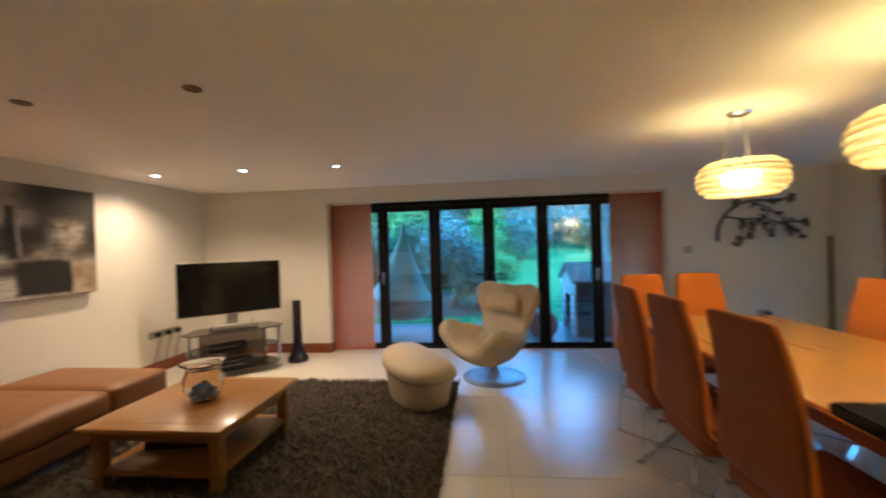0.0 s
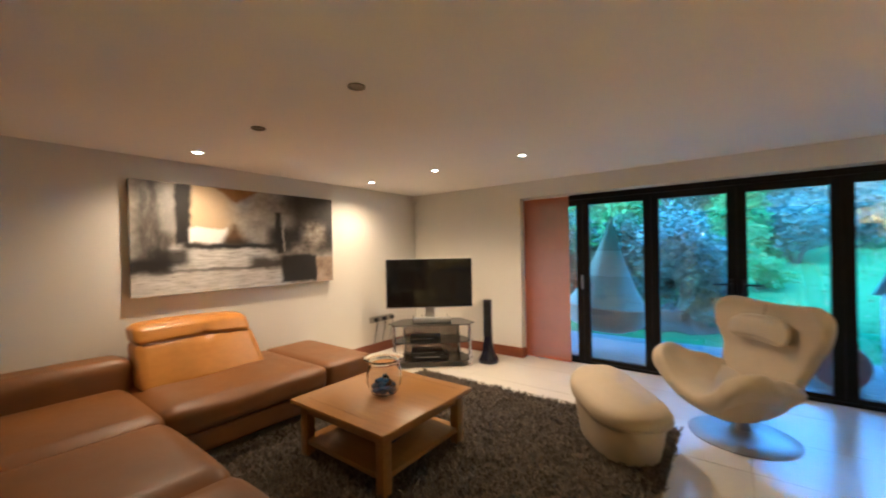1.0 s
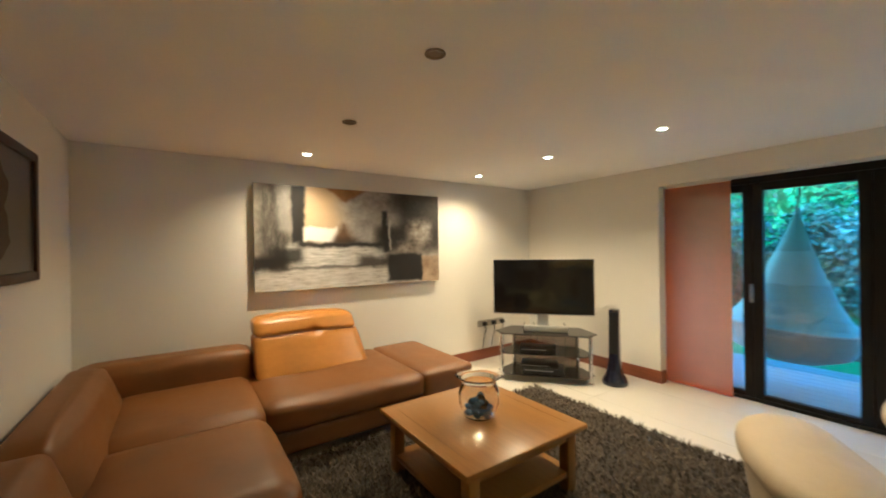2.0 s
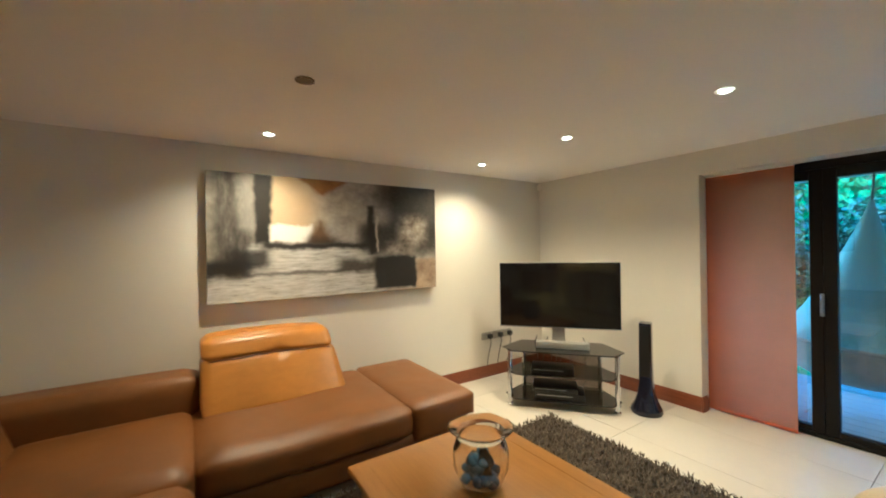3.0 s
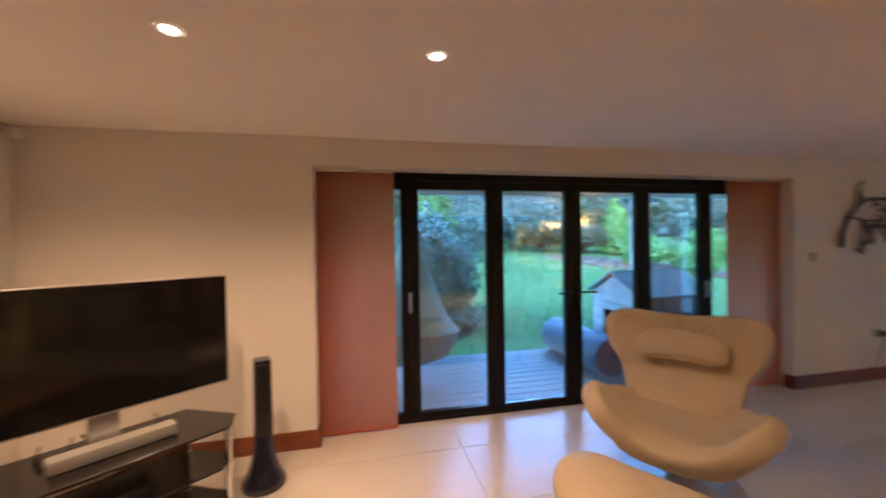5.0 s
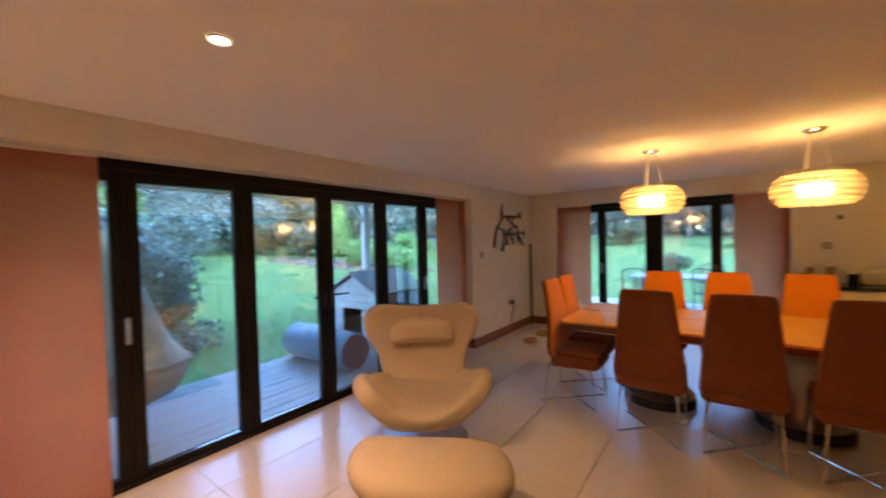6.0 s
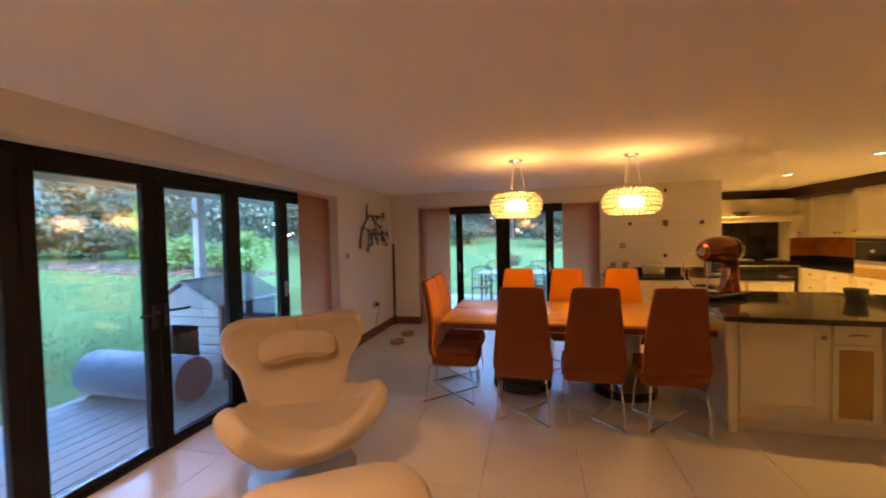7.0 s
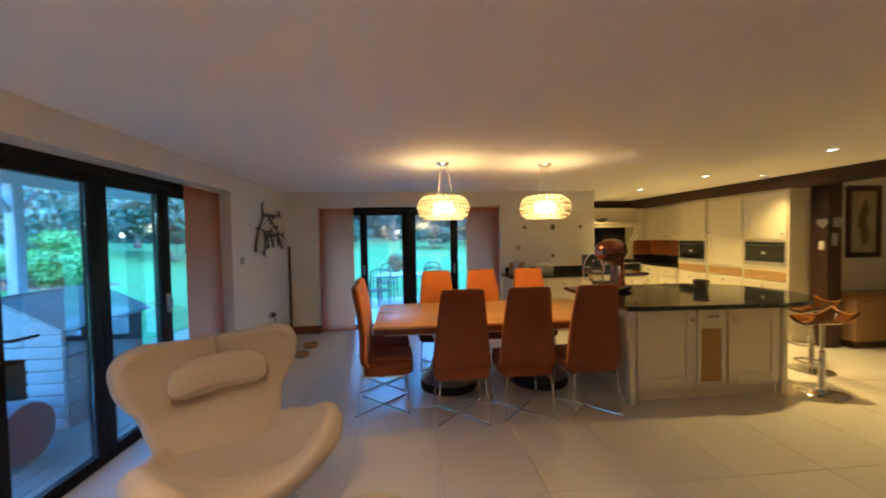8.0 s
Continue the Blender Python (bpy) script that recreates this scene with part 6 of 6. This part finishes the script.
def conifer(x, y, rad, h, n, size, material, label, seed):
    z = ground_z(x, y)
    s = thing("conifer", pose(x, y, z), label, "tree", "garden trees")
    rnd = random.Random(seed)
    bm = bmesh.new()
    tube(bm, [(0, 0, -0.1), (0.02, 0, h * 0.5), (0, 0.02, h * 0.95)], [0.10, 0.06, 0.015], 8)
    part("trunk", bm, M_BARK, s)
    for k in range(10):
        a, zz = k * 2.4, h * (0.1 + 0.08 * k)
        r = rad * (1 - zz / h) * 0.85
        bm = bmesh.new()
        tube(bm, [(0, 0, zz), (r * math.cos(a), r * math.sin(a), zz + r * 0.25)], [0.025, 0.008], 5)
        part("limb", bm, M_BARK, s)
    spots = []
    for k in range(n):
        q = rnd.random() ** 0.7
        zz = h * (1 - q)
        a = rnd.uniform(0, 6.283)
        r = rad * (q ** 0.75) * (0.72 + 0.28 * math.sin(a * 5 + zz * 4) * math.sin(zz * 7 + a)) * (1 - 0.4 * rnd.random() ** 2)
        spots.append((Vector((r * math.cos(a), r * math.sin(a), 0.05 + zz)), Vector((math.cos(a), math.sin(a), 0.4))))
    part("crown", leaf_mesh("crown", spots, size, seed, 0.0), material, s)
    return s


def tree_(x, y, h, rad, n, size, material, label, seed, bare=False):
    z = ground_z(x, y)
    s = thing("tree", pose(x, y, z), label, "tree", "garden trees")
    rnd = random.Random(seed)
    bm = bmesh.new()
    tube(bm, [(0, 0, -0.1), (0.08, 0.05, h * 0.25), (0.02, 0.1, h * 0.5), (0.1, 0.0, h * 0.8)], [0.17, 0.13, 0.09, 0.03], 9)
    part("trunk", bm, M_BARK, s)
    tips = []
    for k in range(9):
        a, z0 = rnd.uniform(0, 6.28), h * rnd.uniform(0.3, 0.65)
        e = Vector((rad * 0.75 * math.cos(a), rad * 0.75 * math.sin(a), z0 + h * rnd.uniform(0.12, 0.3)))
        bm = bmesh.new()
        tube(bm, [(0.04, 0.06, z0), (e.x * 0.5, e.y * 0.5, z0 + (e.z - z0) * 0.65), tuple(e)], [0.05, 0.03, 0.01], 6)
        part("limb", bm, M_BARK, s)
        tips.append(e)
    spots = []
    for k in range(n):
        c = tips[rnd.randrange(len(tips))] * rnd.uniform(0.55, 1.05) if k % 3 else Vector((rnd.gauss(0, rad * 0.35), rnd.gauss(0, rad * 0.35), h * rnd.uniform(0.6, 0.95)))
        c.z = max(c.z, h * 0.3)
        d = Vector((rnd.gauss(0, 1), rnd.gauss(0, 1), rnd.gauss(0, 1))).normalized()
        spots.append((c + d * rad * 0.30 * rnd.random() ** 0.5, d))
    part("crown", leaf_mesh("crown", spots, size, seed), material, s)
    return s


# bed by the deck
shrub("laurel_shrub", 3.35, 3.55, 0.85, 2.05, 9000, 0.078, M_LAUREL, "big glossy blue-green laurel shrub beside the lawn", 1, 22)
shrub("laurel_shrub", 2.45, 4.1, 0.9, 1.9, 5000, 0.085, M_DARKLEAF, "dark evergreen shrub behind the laurel", 2, 18)
shrub("juniper_shrub", 3.95, 3.55, 0.60, 0.85, 2600, 0.07, M_LAUREL, "low spreading shrub at the edge of the lawn", 3, 12)
shrub("juniper_shrub", 4.6, 5.9, 0.55, 0.75, 2200, 0.06, M_LIME, "rounded light green shrub at the lawn edge", 4, 12)
shrub("laurel_shrub", 1.2, 3.6, 0.9, 2.2, 4600, 0.085, M_DARKLEAF, "dark evergreen shrub near the deck", 5, 16)
conifer(2.1, 5.3, 1.25, 3.9, 6500, 0.10, M_THUJA, "tall bright green conifer behind the shrubs", 6)
conifer(0.6, 5.8, 1.2, 4.2, 5000, 0.10, M_THUJA, "tall green conifer at the garden edge", 7)
conifer(4.2, 8.1, 1.15, 3.5, 5200, 0.11, M_THUJA, "drooping green conifer beside the lawn", 8)
shrub("evergreen_shrub", 5.4, 8.6, 1.1, 2.0, 3200, 0.11, M_BLUELEAF, "blue-green evergreen shrub beside the lawn", 9, 18)
shrub("evergreen_shrub", 6.9, 11.2, 1.5, 2.4, 3600, 0.13, M_BLUELEAF, "blue-green hedge shrub at the lawn edge", 10, 18)
shrub("evergreen_shrub", 7.4, 14.5, 1.6, 2.6, 3200, 0.15, M_BLUELEAF, "blue-green hedge shrub far down the garden", 11, 18)
# far bed to the north-east
shrub("rhododendron", 8.7, 10.2, 1.25, 1.35, 3800, 0.12, M_DARKLEAF, "dark rhododendron in the far bed", 12, 16)
shrub("rhododendron", 9.9, 9.5, 1.0, 1.2, 3000, 0.12, M_DARKLEAF, "dark rhododendron in the far bed", 13, 14)
shrub("rhododendron", 9.2, 12.6, 1.7, 2.6, 3400, 0.15, M_BLUELEAF, "grey-green shrub behind the far bed", 14, 16)
conifer(11.4, 9.4, 0.75, 2.35, 4500, 0.10, M_LIME, "yellow-green conifer in the far bed", 15)
shrub("lime_shrub", 10.75, 7.25, 0.62, 0.98, 2600, 0.10, M_LIME, "rounded lime green shrub in the far bed", 16, 12)
shrub("lime_shrub", 11.7, 6.25, 0.72, 1.0, 2800, 0.10, M_LIME, "rounded lime green shrub in the far bed", 17, 12)
shrub("lime_shrub", 13.8, 8.0, 1.0, 1.1, 2600, 0.11, M_LIME, "rounded light green shrub in the far bed", 18, 12)
for k, (x, y, r, h) in enumerate(((13.2, 11.5, 1.8, 3.0), (16.0, 9.5, 2.0, 3.2), (18.5, 7.5, 2.0, 3.0), (21.0, 5.0, 2.0, 2.6), (12.0, 15.0, 2.2, 3.4), (8.0, 18.0, 2.2, 3.2), (4.0, 14.0, 2.2, 3.6), (4.5, 19.0, 2.4, 3.6), (1.0, 10.5, 2.0, 3.8), (-2.5, 7.0, 2.0, 3.8))):
    shrub("hedge_shrub", x, y, r, h, 3000, 0.19, M_BLUELEAF if k % 2 else M_DARKLEAF, "large evergreen hedge shrub at the garden boundary", 30 + k, 18, "boundary hedge")
for k, (x, y, h, r, mt) in enumerate(((7.5, 21.5, 7.0, 2.6, M_BLUELEAF), (11.5, 19.5, 6.5, 2.6, M_DARKLEAF), (16.0, 15.0, 6.5, 2.6, M_BLUELEAF), (21.5, 11.0, 6.5, 2.6, M_DARKLEAF), (3.0, 20.0, 7.0, 2.6, M_DARKLEAF), (-1.0, 13.0, 7.0, 2.6, M_THUJA), (14.0, 21.0, 7.0, 2.8, M_THUJA), (25.0, 7.0, 6.5, 2.6, M_BLUELEAF))):
    tree_(x, y, h, r, 3600, 0.24, mt, "tall leafy tree at the end of the garden", 50 + k)
# east garden
shrub("clipped_ball", 16.0, -1.57, 0.42, 0.85, 1800, 0.06, M_DARKLEAF, "clipped round evergreen ball on the lawn", 70, 10, base=0.15)
for k, (x, y, r, h) in enumerate(((23.9, -3.5, 1.3, 1.4), (25.5, -6.5, 1.8, 2.0), (26.0, 1.5, 1.6, 1.5), (24.5, 5.0, 1.4, 1.4))):
    shrub("rhododendron", x, y, r, h, 2600, 0.15, M_DARKLEAF, "dark rhododendron on the far lawn", 71 + k, 14, "far rhododendrons")
for k, (x, y, h, r, mt) in enumerate(((31, -6, 7, 3.2, M_BLUELEAF), (31, -1, 7.5, 3.2, M_DARKLEAF), (30, 4, 7, 3.2, M_BLUELEAF), (33, -11, 7.5, 3.4, M_DARKLEAF), (29, 9, 7, 3.2, M_DARKLEAF), (27, -15, 7, 3.2, M_BLUELEAF), (21, -19, 7, 3.2, M_DARKLEAF))):
    tree_(x, y, h, r, 3600, 0.3, mt, "tall leafy tree beyond the east lawn", 80 + k)

# woods beyond the garden
rnd = random.Random(99)
spots = []
for k in range(36000):
    a = rnd.uniform(radians(-72), radians(112))
    r = rnd.uniform(33, 42) + 3 * math.sin(a * 9)
    x, y = 2 + r * math.cos(a), r * math.sin(a) - 2
    top = 6.0 + 1.6 * math.sin(a * 13) + 1.2 * math.sin(a * 29 + 1)
    z = ground_z(x, y) + top * rnd.random() ** 0.8
    spots.append((Vector((x, y, z)), Vector((-math.cos(a), -math.sin(a), 0.4))))
solo("far_woods", leaf_mesh("far_woods", spots, 0.75, 98), M_BLUELEAF, "dense blue-green woods beyond the garden", "woods", kind="stuff")

# boundary fence, far down the garden
fn = thing("garden_fence", pose(0, 0, 0), "brown board fence at the end of the garden", "fence")
fb = None
for k in range(60):
    x = 6.0 + 0.16 * k
    y = 23.2 - 0.05 * k
    if fb is None:
        fb = part("board", boxes(((-0.074, -0.01, 0), (0.074, 0.01, 1.7)), bev=0.004), M_FENCE, fn)
        o = fb
    else:
        o = new("board", fb.data)
        o.parent = fn
    o.location = (x, y, ground_z(x, y) - 0.05)

# leaf litter strip along the far bed, soil under the near bed
for cx, cy, rx, ry, a in ((10.6, 7.6, 2.9, 0.85, -38), (3.2, 3.75, 1.25, 0.85, 20)):
    bm = bmesh.new()
    rnd = random.Random(int(cx * 10))
    ca, sa = math.cos(radians(a)), math.sin(radians(a))
    edge = []
    for j in range(40):
        k = 2 * math.pi * j / 40
        u, w = rx * math.cos(k) * rnd.uniform(0.9, 1.08), ry * math.sin(k) * rnd.uniform(0.85, 1.1)
        edge.append((cx + u * ca - w * sa, cy + u * sa + w * ca))
    rings = []
    for g, dz in ((1.0, -0.03), (0.97, 0.035), (0.6, 0.06), (0.2, 0.065)):
        rings.append([(cx + (x - cx) * g, cy + (y - cy) * g, ground_z(cx + (x - cx) * g, cy + (y - cy) * g) + dz) for x, y in edge])
    ring_mesh(bm, rings)
    structure("planting_bed", bm, M_SOIL, "bare brown soil and leaf litter under the shrubs")

rnd = random.Random(8)
spots = []
for k in range(420):
    x, y = rnd.uniform(1.5, 12.5), rnd.uniform(2.3, 10.5)
    spots.append((Vector((x, y, ground_z(x, y) + 0.03)), Vector((0, 0, 1))))
for k in range(700):
    u, w = rnd.gauss(0, 1.5), rnd.gauss(0, 0.45)
    x, y = 9.9 + u * 0.79 + w * 0.6, 7.4 - u * 0.62 + w * 0.78
    spots.append((Vector((x, y, ground_z(x, y) + 0.05)), Vector((0, 0, 1))))
solo("fallen_leaves", leaf_mesh("fallen_leaves", spots, 0.065, 9, 0.0, 0.1), M_FALLEN, "scattered pale fallen leaves on the lawn", "leaves", kind="stuff")
vs, fs = [], []
for k in range(26000):
    y = 2.2 + 5.5 * rnd.random() ** 1.6
    x = rnd.uniform(1.0, 11.5)
    z, a, hh, lean = ground_z(x, y), rnd.uniform(0, 6.283), rnd.uniform(0.03, 0.065), rnd.uniform(0, 0.03)
    b = len(vs)
    ca, sa = math.cos(a) * 0.005, math.sin(a) * 0.005
    vs += [(x - ca, y - sa, z - 0.01), (x + ca, y + sa, z - 0.01), (x + lean * sa * 200, y - lean * ca * 200, z + hh)]
    fs.append((b, b + 1, b + 2))
me = bpy.data.meshes.new("grass")
me.from_pydata(vs, [], fs)
solo("grass", me, M_GRASSBLADE, "short green grass blades on the near lawn", "grass", kind="stuff")

# east patio with metal furniture
pv = thing("patio", pose(0, 0, 0), "pale stone patio outside the end doors", "patio", kind="structure")
slab = None
for i in range(6):
    for j in range(9):
        if slab is None:
            slab = part("slab", boxes(((0.006, 0.006, -0.05), (0.594, 0.594, 0.0)), bev=0.006), M_PAVE, pv)
            o = slab
        else:
            o = new("slab", slab.data)
            o.parent = pv
        o.location = (8.73 + 0.6 * i, -4.9 + 0.6 * j, -0.065)


def garden_chair(x, y, a):
    c = thing("garden_chair", pose(x, y, -0.064, 0, 0, a), "dark wrought metal garden chair on the patio", "garden chair", "patio chairs")
    bm = bmesh.new()
    for sx in (-0.22, 0.22):
        tube(bm, [(sx, -0.21, 0.0), (sx, -0.20, 0.42), (sx, -0.21, 0.64), (sx, 0.20, 0.66)], 0.013, 6)
        tube(bm, [(sx, 0.24, 0.0), (sx, 0.20, 0.42), (sx, 0.27, 0.88)], 0.013, 6)
    part("side_frame", bm, M_IRON, c)
    bm = bmesh.new()
    tube(bm, [(-0.22, 0.27, 0.88), (-0.1, 0.28, 0.93), (0.1, 0.28, 0.93), (0.22, 0.27, 0.88)], 0.013, 6)
    for k in range(5):
        tube(bm, [(-0.16 + 0.08 * k, 0.21, 0.45), (-0.16 + 0.08 * k, 0.275, 0.90)], 0.006, 5)
    tube(bm, [(-0.22, 0.24, 0.66), (0.22, 0.24, 0.66)], 0.008, 5)
    part("back_grille", bm, M_IRON, c)
    part("seat", boxes(((-0.22, -0.21, 0.42), (0.22, 0.21, 0.44)), bev=0.006), M_IRON, c)
    return c


for x, y, a in ((10.75, -1.30, 100), (10.95, -2.65, 60), (12.2, -1.4, -100), (12.1, -2.7, -75)):
    garden_chair(x, y, a)
gt = thing("garden_table", pose(11.5, -2.0, -0.064), "rectangular blue-grey metal garden table on the patio", "garden table")
part("tabletop", boxes(((-0.5, -0.85, 0.68), (0.5, 0.85, 0.71)), bev=0.008, seg=2), M_FELT, gt)
for sx in (-0.42, 0.42):
    for sy in (-0.75, 0.75):
        bm = bmesh.new()
        tube(bm, [(sx, sy, 0.0), (sx, sy, 0.68)], 0.02, 8)
        part("leg", bm, M_IRON, gt)

# ---- boards and tiles ----
meshes = {}
for k in range(12):
    y = 0.365 + 0.1465 * k
    xs = (-0.8, 2.35, 5.3, 9.2) if k % 2 else (-0.8, 3.6, 6.8, 9.2)
    for a, b in zip(xs, xs[1:]):
        w = round(b - a, 3)
        if w not in meshes:
            meshes[w] = finish(boxes(((0.003, 0, -0.03), (w - 0.003, 0.1405, 0)), bev=0.004), "deck_board")
        o = part("deck_board", meshes[w], M_DECK, deck)
        o.location = (a, y, -0.032)
floor_ob = bpy.data.objects["floor"]
TW, TL = 0.627, 1.254
meshes = {}
j = 0
for iy in range(-1, 15):
    y1 = -0.27 - TW * iy
    y0 = y1 - TW
    ya, yb = max(y0, -9.6), min(y1, 0.2)
    for ix in range(-1, 9):
        x0 = -0.86 + TL * ix
        xa, xb = max(x0, 0.0), min(x0 + TL, 10.56)
        if xb - xa < 0.05 or yb - ya < 0.05:
            continue
        key = (round(xb - xa, 3), round(yb - ya, 3))
        if key not in meshes:
            meshes[key] = finish(boxes(((0.0015, 0.0015, -0.011), (key[0] - 0.0015, key[1] - 0.0015, 0.0)), bev=0.001), "tile")
        o = part("tile", meshes[key], M_TILE, floor_ob)
        o.location = (xa, ya, 0)
